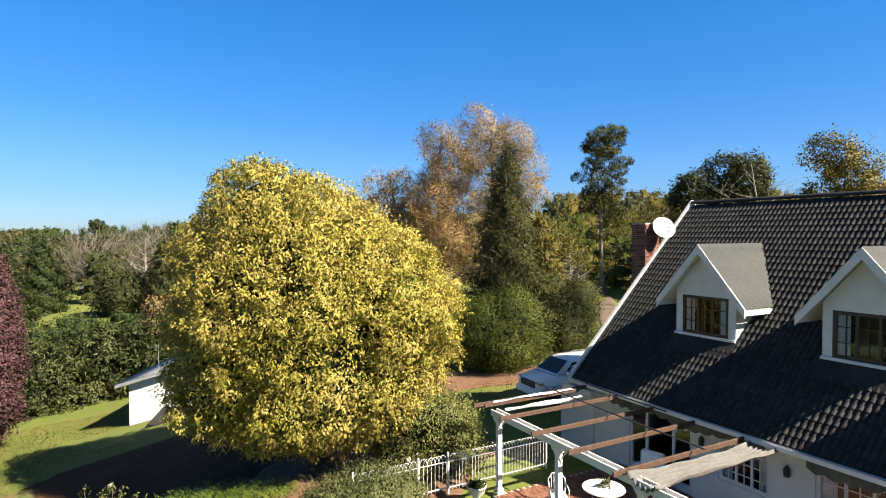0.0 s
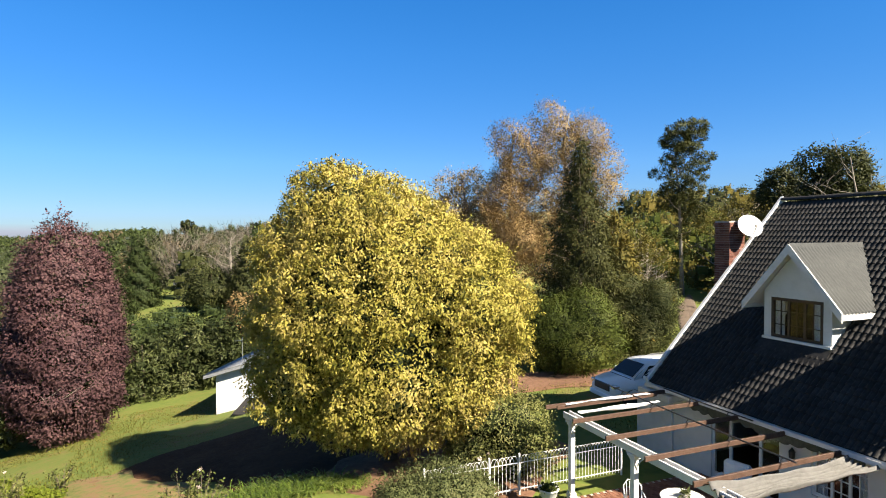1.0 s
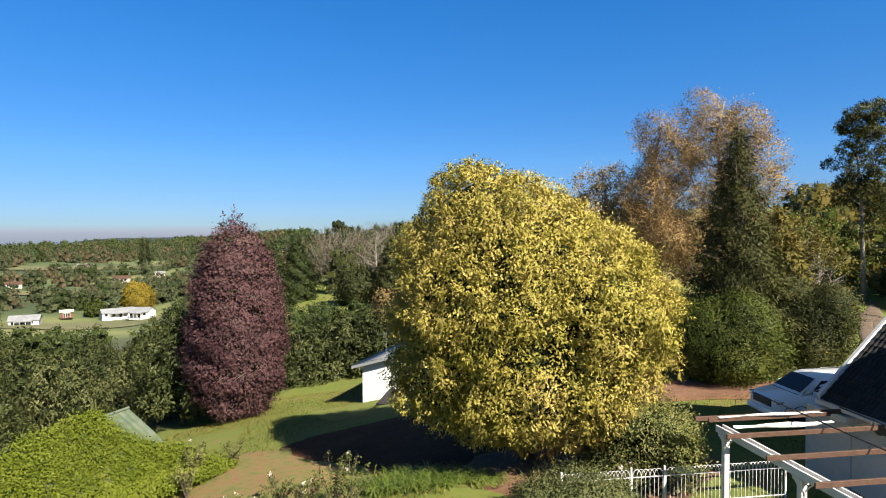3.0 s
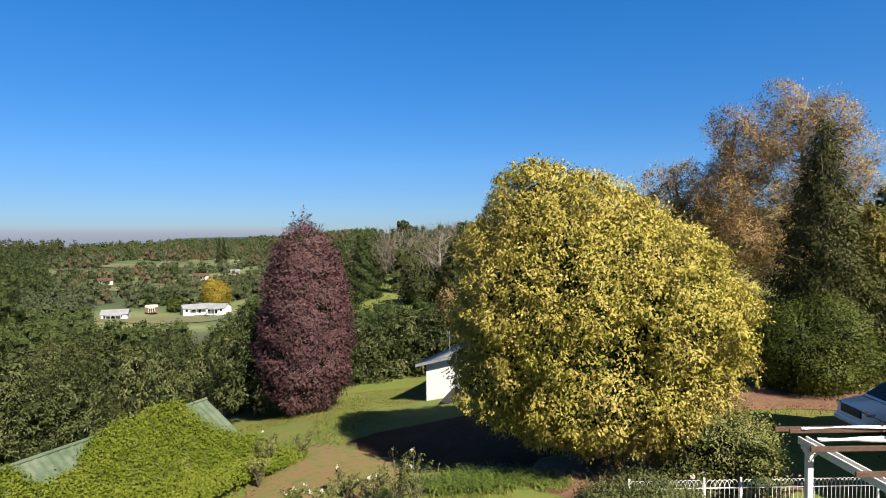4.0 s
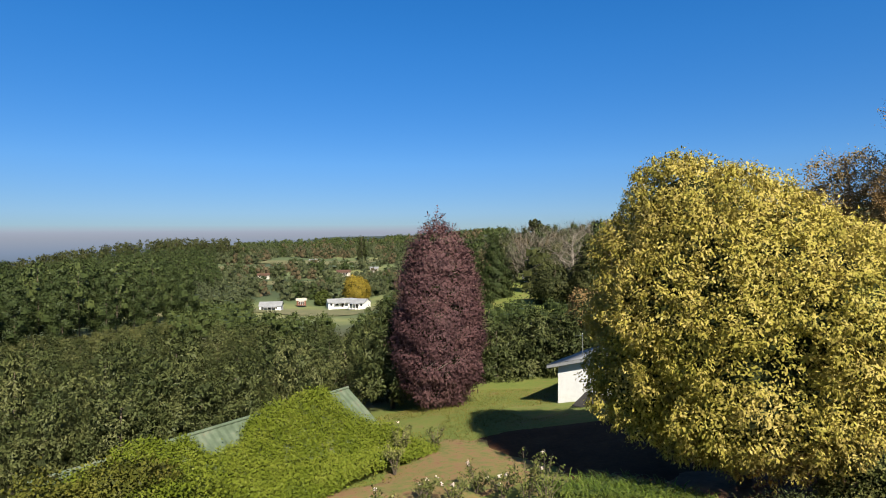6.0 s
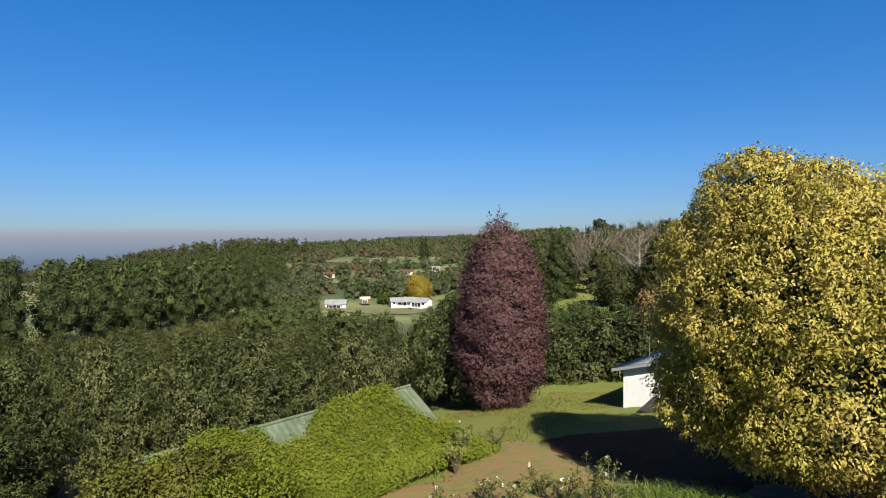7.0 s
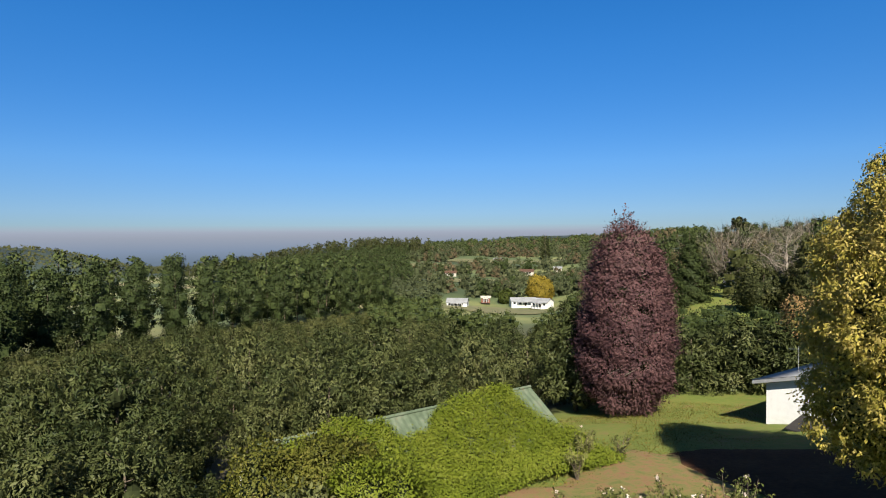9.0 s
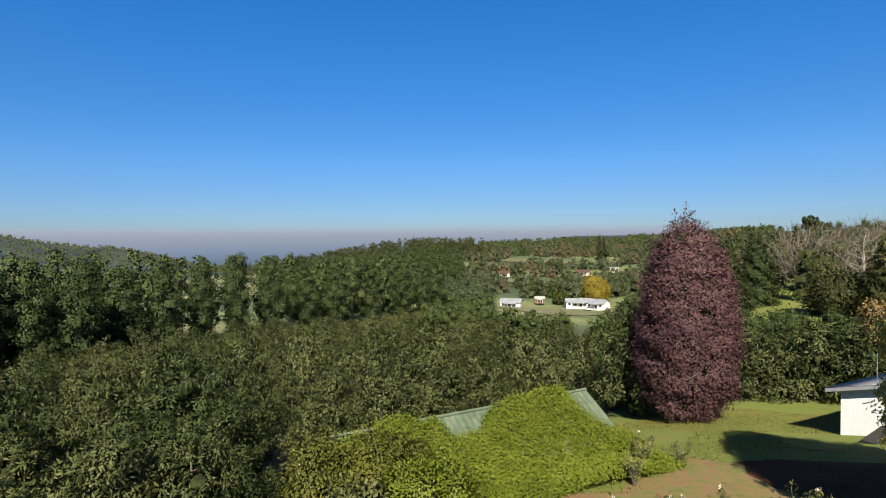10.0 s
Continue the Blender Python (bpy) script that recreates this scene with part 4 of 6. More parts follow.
M["curtain_pale"] = mat("curtain_pale", shades((0.5, 0.5, 0.5), (0.65, 0.65, 0.66), (0.74, 0.74, 0.75)), scale=5, bump=0.3, rough=0.95)
garden_table()
garden_chair(HM @ pose(-11.85, 10.0, 0.04, 0, 0, 60), "white metal garden chair behind the pergola post")
garden_chair(HM @ pose(-10.3, 11.7, 0.04, 0, 0, -30), "white wrought garden chair at the round table")
armchair(HM @ pose(-11.7, 13.25, 0.045, 0, 0, 15))
urn = thing("planter", "white pedestal urn planted with low greenery", "planter", HM @ pose(-13.35, 8.35, 0.0))
part("urn", lathe([(0.16, 0), (0.17, 0.06), (0.08, 0.12), (0.1, 0.2), (0.22, 0.3), (0.26, 0.46), (0.29, 0.48), (0.29, 0.52), (0.24, 0.5), (0.2, 0.42)], 20), "white_paint", urn, smooth=True)
g = np.random.default_rng(5)
part_me("leaves", quads_mesh("leaves", leaves(g, g.normal(0, 0.1, (260, 3)) * np.array([1, 1, 0.4]) + np.array([0, 0, 0.52]), unit(g.normal(size=(260, 3)) + np.array([0, 0, 0.8])), 0.14, 0.05), "hedge_leaf"), urn)


# ---- the pick-up on the drive ----
def pickup():
    fx, fy = -0.9, -0.436
    cx, cy = 3.8 - fx * 2.6, 25.5 - fy * 2.6
    c = thing("pickup_truck", "white double-cab pickup truck with a canopy, parked on grass", "car", pose(cx, cy, gz(cx, cy), 0, 0, math.degrees(math.atan2(fy, fx))))

    def hull(sections, name, mat_name, bev=0.05, parent=c, label=""):
        """Cross-sections (x, half width low, half width high, z low, z high) joined along the car."""
        bm = bmesh.new()
        rings = []
        for x, wl, wh, zl, zh in sections:
            zm = zl + (zh - zl) * 0.55
            rings.append([bm.verts.new(p) for p in ((x, -wl, zl), (x, -max(wl, wh) * 1.015, zm), (x, -wh, zh), (x, wh, zh), (x, max(wl, wh) * 1.015, zm), (x, wl, zl))])
        for a, b in zip(rings, rings[1:]):
            for i in range(6):
                bm.faces.new((a[i], a[(i + 1) % 6], b[(i + 1) % 6], b[i]))
        bm.faces.new(rings[0][::-1])
        bm.faces.new(rings[-1])
        bmesh.ops.recalc_face_normals(bm, faces=bm.faces)
        sharp = [e for e in bm.edges if len(e.link_faces) == 2 and e.calc_face_angle() > 0.35]
        bmesh.ops.bevel(bm, geom=sharp, offset=bev, segments=2, affect="EDGES")
        return part(name, bm, mat_name, parent, label, smooth=True)

    body = hull([(2.6, 0.8, 0.7, 0.46, 0.98), (2.42, 0.92, 0.82, 0.4, 1.08), (1.75, 0.94, 0.86, 0.38, 1.2), (1.3, 0.94, 0.88, 0.38, 1.24), (-2.55, 0.93, 0.9, 0.42, 1.22), (-2.66, 0.9, 0.88, 0.46, 1.16)], "body", "car_paint")
    hull([(1.62, 0.84, 0.8, 1.16, 1.22), (0.8, 0.83, 0.7, 1.16, 1.8), (0.45, 0.83, 0.69, 1.16, 1.86), (-1.1, 0.83, 0.69, 1.16, 1.86), (-2.45, 0.85, 0.74, 1.16, 1.86), (-2.6, 0.85, 0.76, 1.16, 1.7)], "cab", "car_paint")
    g0 = mesh_of("windscreen", [(1.54, -0.74, 1.27), (1.54, 0.74, 1.27), (0.86, 0.64, 1.76), (0.86, -0.64, 1.76)], [(0, 1, 2, 3)], "dark_glass")
    ob = part_me("windscreen", g0, c, "dark raked windscreen", m=Matrix.Translation((0.035, 0, 0.03)))
    for sy in (-1, 1):
        for x0, x1, xt0, xt1 in ((1.22, 0.12, 0.74, 0.1), (0.02, -0.95, 0.0, -0.98), (-1.15, -2.4, -1.15, -2.36)):
            me = mesh_of("side_window", [(x0, sy * 0.868, 1.27), (x1, sy * 0.868, 1.27), (xt1, sy * 0.77, 1.73), (xt0, sy * 0.77, 1.73)], [(0, 1, 2, 3)], "dark_glass")
            part_me("side_window", me, c, "dark side window")
        part("headlight", boxes((2.3, sy * 0.74 - 0.14, 0.86, 2.6, sy * 0.74 + 0.14, 1.03), bevel=0.04), "chrome", c, "clear swept headlight")
        part("door_mirror", boxes((1.08, sy * 1.0 - 0.1, 1.2, 1.2, sy * 1.0 + 0.1, 1.38), bevel=0.03), "car_paint", c)
        part("roof_rail", tube(bmesh.new(), [(-0.1, sy * 0.6, 1.83), (-0.4, sy * 0.6, 1.9), (-2.2, sy * 0.62, 1.91), (-2.4, sy * 0.62, 1.84)], 0.02, 6), "black_metal", c)
        for x in (1.68, -1.5):
            w = part("wheel", lathe([(0.2, -0.12), (0.36, -0.12), (0.38, -0.08), (0.38, 0.08), (0.36, 0.12), (0.2, 0.12)], 24), "rubber", c, m=pose(x, sy * 0.82, 0.38, 90, 0, 0))
            part("rim", lathe([(0.03, -0.1), (0.19, -0.09), (0.21, -0.1), (0.21, 0.1), (0.19, 0.09), (0.03, 0.1)], 18), "chrome", w)
            part("wheel_arch", tube(bmesh.new(), [(x + 0.44 * math.cos(a), sy * 0.925, 0.38 + 0.44 * math.sin(a)) for a in np.linspace(0, math.pi, 10)], 0.035, 6), "black_metal", c)
    part("grille", boxes((2.52, -0.55, 0.7, 2.64, 0.55, 1.0), bevel=0.03), "black_metal", c, "black grille with chrome bars")
    part("bumper", boxes((2.45, -0.86, 0.36, 2.7, 0.86, 0.58), bevel=0.05), "car_paint", c)
    part("bonnet_seam", boxes((1.66, -0.76, 1.2, 1.68, 0.76, 1.226)), "black_metal", c)


M["dark_glass"] = mat("dark_glass", shades((0.008, 0.01, 0.012), (0.012, 0.014, 0.016), (0.016, 0.018, 0.02)), scale=2, bump=0, rough=0.08, spec=0.3)
pickup()



# ---- trees of the garden ----
rng = np.random.default_rng(3)


def yellow_tree():
    lobes = [(-0.6, 0, 5.3, 3.75, 4.0, 4.4), (2.2, 0, 5.1, 2.5, 3.3, 3.0), (-2.1, 0, 4.5, 2.3, 3.0, 3.0), (-1.5, 0, 8.3, 1.9, 2.0, 1.9), (0.2, -1.0, 3.1, 2.8, 2.7, 2.0), (1.2, 0.2, 6.9, 2.1, 2.2, 1.9),
             (-2.45, -0.3, 3.1, 1.95, 2.6, 1.7), (1.7, -0.5, 3.0, 2.0, 2.5, 1.7), (-2.6, 0.2, 7.0, 1.6, 1.9, 1.7)]
    # boughs: many rounded sprays standing proud of the dome, then shoots on each spray
    B, BO = lobe_points(rng, lobes, 420, 0.9, cut=0.75)
    sprays = [(*(b - o * 0.45), *(rng.uniform(0.45, 0.88) * np.array([1, 1, 0.8]))) for b, o in zip(B, BO)]
    S, SO = lobe_points(rng, sprays, 3000, 0.85, cut=0.3)
    shoots = [(*(b - o * 0.08), *(rng.uniform(0.12, 0.27) * np.array([1, 1, 0.9]))) for b, o in zip(S, SO)]
    P, O = lobe_points(rng, shoots, 13000, 0.75, cut=0.2)
    q = tufts(rng, P, O, 13, 0.12, 0.118, 0.05, rough=0.03, droop=0.8, spread=0.5, face=2.0, heart=(0, 0, 4.8, 4.6, 4.2, 5.2), share=0.38)
    Pi, Oi = lobe_points(rng, lobes, 4200, 0.9, cut=0.9)
    q2 = tufts(rng, Pi - Oi * 0.35, Oi, 12, 0.35, 0.13, 0.06, rough=0.1, face=1.5)
    x, y = polar(12.6, 19.6)
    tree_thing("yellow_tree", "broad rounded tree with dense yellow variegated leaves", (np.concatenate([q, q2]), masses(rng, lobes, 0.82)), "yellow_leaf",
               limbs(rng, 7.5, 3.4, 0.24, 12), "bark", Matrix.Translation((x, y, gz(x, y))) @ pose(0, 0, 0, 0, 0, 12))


def purple_tree():
    hs = np.array([1.0, 2.2, 3.6, 5.3, 7.1, 8.8, 10.2, 11.2])
    rs = np.array([1.6, 2.45, 2.85, 2.85, 2.65, 2.3, 1.85, 1.2])
    lobes = []
    for h in np.linspace(1.5, 11.0, 19):
        r = float(np.interp(h, hs, rs))
        for k in range(4):
            a = k * 1.571 + h * 2.1 + rng.uniform(-0.3, 0.3)
            lobes.append((math.cos(a) * r * 0.52, math.sin(a) * r * 0.55, h + rng.uniform(-0.3, 0.4), r * 0.5, r * 0.5, 0.85))
    lobes += [(rng.normal(0, 0.25), rng.normal(0, 0.25), z, 0.5, 0.5, 0.5) for z in (11.5, 11.9, 12.2)]
    P, O = lobe_points(rng, lobes, 7400, 0.8, cut=0.5)
    keep = (P[:, 2] < 11.0) | (rng.uniform(size=len(P)) < 0.5)
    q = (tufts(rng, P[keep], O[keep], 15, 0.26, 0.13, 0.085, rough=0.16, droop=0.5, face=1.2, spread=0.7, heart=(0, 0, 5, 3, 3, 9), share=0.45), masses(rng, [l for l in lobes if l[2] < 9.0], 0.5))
    x, y = polar(40.75, 37.8)
    tree_thing("purple_tree", "tall conical tree with deep purple autumn leaves", q, "purple_leaf", limbs(rng, 11.6, 3.2, 0.2, 34, (0.04, 0.98)), "pale_bark", on_ground(x, y))


def plane_tree(az, r, h, w, name, label, leaf, n=900, per=8, bark="pale_bark", thin=1.0, size=0.22, seed=1, low=0.25):
    g = np.random.default_rng(seed)
    lobes = []
    for k in range(26):
        t = low + (0.93 - low) * (k + g.uniform(0, 1)) / 26
        a = g.uniform(0, 6.28)
        rad = w * (0.55 if t > 0.75 else 0.75) * math.sqrt(g.uniform(0.05, 1)) * (1.2 - 0.55 * t)
        lobes.append((math.cos(a) * rad, math.sin(a) * rad, h * t, w * 0.32, w * 0.32, h * 0.085))
    P, O = lobe_points(g, lobes, n, 0.45)
    q = tufts(g, P, O, per, w * 0.09, size, size * 0.7, rough=w * 0.04, droop=0.2, face=1.3)
    x, y = polar(az, r)
    return tree_thing(name, label, q, leaf, limbs(g, h * 0.97, w * 0.95, 0.028 * h, 26, (0.15, 0.95), fork=5), bark, on_ground(x, y, seed * 40))


def conifer(az, r, h, w, name, label, leaf, n=1600, per=9, size=0.3, seed=1, taper=1.0, base=0.03):
    g = np.random.default_rng(seed)
    z = 1 - np.sqrt(g.uniform(0, 1, n)) * (1 - base)
    a = g.uniform(0, 6.28, n)
    rad = w * np.minimum(1.0, (1.02 - z) ** taper * 1.25) * (0.35 + 0.65 * np.abs(np.sin(a * 2.5 + z * 17))) * np.sqrt(g.uniform(0.3, 1, n))
    P = np.stack([np.cos(a) * rad, np.sin(a) * rad, z * h], 1)
    O = unit(np.stack([np.cos(a), np.sin(a), np.full(n, -0.15)], 1))
    q = tufts(g, P, O, per, 0.28, size, size * 0.32, rough=0.08, droop=0.7, face=0.9, spread=0.6)
    x, y = polar(az, r)
    return tree_thing(name, label, q, leaf, limbs(g, h * 0.98, w * 0.7, 0.02 * h, 20, (0.1, 0.95)), "bark", on_ground(x, y))


def bush_quads(g, lobes, n, per, radius, length, width, rough=0.08, cut=-0.1):
    P, O = lobe_points(g, lobes, n, 0.8, cut=cut)
    return tufts(g, P, O, per, radius, length, width, rough=rough, face=1.4, spread=0.6), masses(g, lobes, 0.66)


def round_bush(name, label, az, r, w, h, leaf, n=700, per=10, size=0.14, seed=1, depth=None, category="shrub", lift=0.0):
    g = np.random.default_rng(seed)
    d = depth or w
    lobes = [(0, 0, h * 0.43 + lift, w * 0.42, d * 0.42, h * 0.45)]
    for k in range(13):
        a = k * 2.4 + g.uniform(0, 0.5)
        t = g.uniform(0.22, 0.8)
        out = g.uniform(0.24, 0.36) * math.sqrt(1.25 - t)
        q = g.uniform(0.13, 0.25)
        lobes.append((math.cos(a) * w * out, math.sin(a) * d * out, h * t + lift, w * q, d * q, h * q * 1.15))
    x, y = polar(az, r)
    return tree_thing(name, label, bush_quads(g, lobes, n, per, 0.25 * max(1, w / 4), size, size * 0.55), leaf, limbs(g, h * 0.8, w * 0.35, 0.03 * h, 8), "bark", on_ground(x, y, az), category)


yellow_tree()
purple_tree()
plane_tree(-5.0, 50, 18.2, 5.0, "plane_tree", "tall plane tree with thinning russet autumn leaves", "plane_leaf", n=3600, per=18, seed=5, size=0.13)
plane_tree(0.2, 50, 17.2, 4.8, "plane_tree", "tall plane tree with orange-brown autumn leaves", "rust_leaf", n=3400, per=18, seed=11, size=0.13)
plane_tree(5.0, 52, 14.3, 4.9, "plane_tree", "half-bare plane tree with brown autumn leaves", "plane_leaf", n=1900, per=16, seed=8, size=0.16)
conifer(-6.4, 36, 13.8, 3.5, "cypress", "dark green drooping conifer with an open tip", "cypress_leaf", n=3600, per=12, seed=4, size=0.22)
conifer(-9.6, 40, 9.5, 2.7, "cypress", "dense olive green conifer beside the plane tree", "olive_leaf", n=1700, seed=6, size=0.34)
round_bush("hedge_bush", "large rounded dark green evergreen shrub on red earth", -5.2, 33, 6.0, 4.6, "hedge_leaf", n=3400, per=13, seed=3, size=0.105)
round_bush("hedge_bush", "dark olive shrub beside the driveway", -12.0, 37, 4.2, 4.8, "dark_leaf", n=2400, per=12, seed=9, size=0.11)


# ---- the orchard, the plantation and the valley ----
def orchard_tree_mesh(seed, n, per, size):
    """A broad evergreen crown: boughs in three tiers, each with its own leafy heads."""
    g = np.random.default_rng(seed)
    lobes = []
    for count, rad, z, r in ((7, 2.0, 1.5, 1.05), (6, 1.35, 3.0, 1.05), (3, 0.6, 4.4, 0.95)):
        for k in range(count):
            a = k * 6.283 / count + g.uniform(-0.3, 0.3) + z
            q = rad * g.uniform(0.8, 1.15)
            rr = r * g.uniform(0.8, 1.15)
            lobes.append((math.cos(a) * q, math.sin(a) * q, z + g.uniform(-0.35, 0.5), rr, rr, rr * 0.85))
    B, BO = lobe_points(g, lobes, 190, 0.85, cut=0.3)
    heads = [(*(b - o * 0.2), *(g.uniform(0.28, 0.5) * np.array([1, 1, 0.85]))) for b, o in zip(B, BO)]
    P, O = lobe_points(g, heads, n, 0.8, cut=0.3)
    q = tufts(g, P, O, per, size * 0.7, size, size * 0.32, rough=0.05, droop=0.35, spread=0.45, face=2.0, heart=(0, 0, 2.2, 2.8, 2.8, 3.0), share=0.5)
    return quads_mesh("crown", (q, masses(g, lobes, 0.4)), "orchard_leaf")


near_crowns = [orchard_tree_mesh(20 + k, 1700, 8, 0.23) for k in range(4)]
mid_crowns = [orchard_tree_mesh(30 + k, 900, 5, 0.33) for k in range(4)]
g = np.random.default_rng(40)
ob_trunk = part("trunk", limbs(g, 4.6, 2.2, 0.14, 6, fork=1), "bark", smooth=True)
trunk_me = ob_trunk.data
bpy.data.objects.remove(ob_trunk)


def orchard():
    """Rows of evergreen fruit trees down the slope."""
    g = np.random.default_rng(41)
    count = 0
    for row in range(17):
        for k in range(-11, 20):
            x = -30.0 - row * 7.3 + g.uniform(-1.2, 1.2)
            y = k * 7.0 + (row % 2) * 3.5 + g.uniform(-1.2, 1.2)
            az, r = math.degrees(math.atan2(-x, y)), math.hypot(x, y)
            if az < 44.5 or az > 113 or r > 138 - max(0, 62 - az) * 2.4:
                continue
            if r > 36 and g.uniform() < 0.06:
                continue
            near = r < 42
            s = g.uniform(0.78, 1.3)
            t = thing("orchard_tree", "evergreen fruit tree with glossy dark green leaves", "tree", on_ground(x, y, g.uniform(0, 360), s) @ Matrix.Diagonal((0.92, 0.92, 1.1, 1.0)), "orchard trees")
            part_me("trunk", trunk_me, t)
            part_me("crown", (near_crowns if near else mid_crowns)[int(g.integers(4))], t)
            count += 1
    for az, r, s in ((88, 21, 0.85), (96, 20, 0.9), (104, 19, 0.8), (93, 26.5, 0.95), (101, 26, 0.95), (110, 24, 0.9), (86, 27.5, 0.9), (63.5, 31.5, 0.9), (66.5, 34, 1.0), (60.5, 33, 0.95), (70, 31, 0.9)):
        x, y = polar(az, r)
        t = thing("orchard_tree", "evergreen fruit tree with long glossy leaves close by", "tree", on_ground(x, y, az * 7, s), "orchard trees")
        part_me("trunk", trunk_me, t)
        part_me("crown", near_crowns[int(g.integers(4))], t)
    for az, r, s in ((45, 46, 0.95), (41.5, 48, 0.9), (38, 49, 1.0), (35, 47.5, 0.95), (31.5, 49, 1.05), (28.5, 48, 1.0), (25.5, 47, 1.0), (22, 46, 1.0), (37, 55, 1.0), (30, 56, 1.0), (33.5, 54, 0.95)):
        x, y = polar(az, r)
        t = thing("orchard_tree", "dark evergreen tree along the edge of the lawn", "tree", on_ground(x, y, az * 7, s, sink=0.5), "orchard trees")
        part_me("trunk", trunk_me, t)
        part_me("crown", mid_crowns[int(g.integers(4))], t)


orchard()


def wood(name, label, spots, h, w, leaf, cards, size, seed, trunk=0.0, cone=False, boughs=9):
    """Many far trees in one mesh: each a loose crown of leafy boughs, some with stems."""
    g = np.random.default_rng(seed)
    Q, I, S = [], [], []
    for x, y in spots:
        z0 = gz(x, y)
        hh, ww = h * g.uniform(0.86, 1.12), w * g.uniform(0.8, 1.2)
        t = trunk + (1 - trunk) * (np.arange(boughs) + g.uniform(0.2, 0.8, boughs)) / boughs
        k = (t - trunk) / (1 - trunk)
        a = np.arange(boughs) * 2.4 + g.uniform(0, 6.283)
        full = (1.05 - k) ** 0.8 if cone else np.sqrt(np.clip(1 - (1.9 * k - 0.85) ** 2, 0.1, 1))
        rad = ww * full * g.uniform(0.35, 0.75, boughs)
        br = ww * (0.28 + 0.25 * full) * g.uniform(0.75, 1.2, boughs)
        bz = np.maximum(br * g.uniform(0.8, 1.1, boughs), 0.42 * hh * (1 - trunk) / boughs)
        C = np.stack([x + np.cos(a) * rad, y + np.sin(a) * rad, z0 + t * hh - bz * 0.5], 1)
        i = g.integers(0, boughs, cards)
        v = unit(g.normal(size=(cards, 3)) + np.array([0, 0, 0.25]))
        R = np.stack([br, br, bz], 1)
        P = C[i] + v * R[i] * g.uniform(0.75, 1.12, (cards, 1))
        whole = unit((P - np.array([x, y, z0 + hh * (0.35 + 0.3 * trunk)])) * np.array([1, 1, 0.45]))
        Q.append(leaves(g, P, v, size, size * 0.6, 0.3, 0.45, 2.4, unit(v * 0.5 + whole * 0.8)))
        I.append(masses(g, np.concatenate([C, R], 1), 0.62, True))
        if trunk:
            r = 0.009 * hh
            for k in range(3):
                b0, b1 = 2.094 * k, 2.094 * (k + 1)
                S.append([(x + r * math.cos(b0), y + r * math.sin(b0), z0 - 1), (x + r * math.cos(b1), y + r * math.sin(b1), z0 - 1),
                          (x + r * 0.3 * math.cos(b1), y + r * 0.3 * math.sin(b1), z0 + hh * 0.93), (x + r * 0.3 * math.cos(b0), y + r * 0.3 * math.sin(b0), z0 + hh * 0.93)])
    t = thing(name, label, "trees", None, kind="stuff")
    ob = part_me("crown", quads_mesh("crown", (np.concatenate(Q), np.concatenate(I)), leaf, inside=leaf), t)
    tagged(ob, kind="stuff")
    if S:
        tagged(part_me("trunk", quads_mesh("trunk", np.array(S), "bark"), t), kind="stuff")


def bare_wood(name, label, spots, h, seed):
    """Leafless grey trees: a fan of thin twigs on each of many boughs."""
    g = np.random.default_rng(seed)
    Q = []
    for x, y in spots:
        z0, hh = gz(x, y), h * g.uniform(0.8, 1.15)
        n = 700
        d = unit(np.stack([g.normal(0, 0.5, n), g.normal(0, 0.5, n), g.uniform(0.3, 1.0, n)], 1))
        base = np.array([x, y, z0 + hh * 0.15]) + d * (hh * 0.8 * g.uniform(0.1, 0.95, (n, 1)))
        d = unit(d + g.normal(0, 0.3, (n, 3)))
        Q.append(leaves(g, base, d, hh * 0.16, hh * 0.006, 0.0, 0.15, 0.3))
        d = unit(np.stack([g.normal(0, 0.4, 14), g.normal(0, 0.4, 14), np.ones(14)], 1))
        Q.append(leaves(g, np.repeat([[x, y, z0]], 14, 0), d, hh * 0.75, hh * 0.02, 0.0, 0.05, 0.3))
    t = thing(name, label, "trees", None, kind="stuff")
    tagged(part_me("branches", quads_mesh("branches", np.concatenate(Q), "grey_twig"), t), kind="stuff")


def scatter(seed, n, az0, az1, r0, r1, keep=None):
    g = np.random.default_rng(seed)
    out = []
    while len(out) < n:
        az, r = g.uniform(az0, az1), math.sqrt(g.uniform(r0 * r0, r1 * r1))
        if keep is None or keep(az, r):
            out.append(polar(az, r))
    return out


def gum_edge(az):
    """How near the plantation comes, by direction."""
    return np.interp(az, [60, 64, 72, 82, 92, 100, 115], [300, 215, 175, 150, 125, 112, 100])


gums = [polar(az + 1.3 * (k % 2), gum_edge(az) + k * 8 + (i * 7 % 5) * 1.1) for k in range(5) for i, az in enumerate(np.arange(64.5, 114, 3.2 - 0.2 * k))]
eg = np.random.default_rng(70)
edge_spots = [polar(a, gum_edge(a) - eg.uniform(1, 24)) for a in eg.uniform(62, 113, 300)]
wood("understorey", "low dark shrubs along the foot of the gum plantation", edge_spots, 4.6, 3.0, "dark_leaf", 260, 0.36, 70, boughs=7)
fields = ((56.2, 395, 26, 12), (46.8, 430, 40, 15), (52.3, 540, 55, 22), (60, 480, 40, 16))


def wooded(a, r):
    return all(abs(a - fa) * 0.01745 * r > fw * 0.9 or abs(r - fr) > fd * 2.2 for fa, fr, fw, fd in fields)


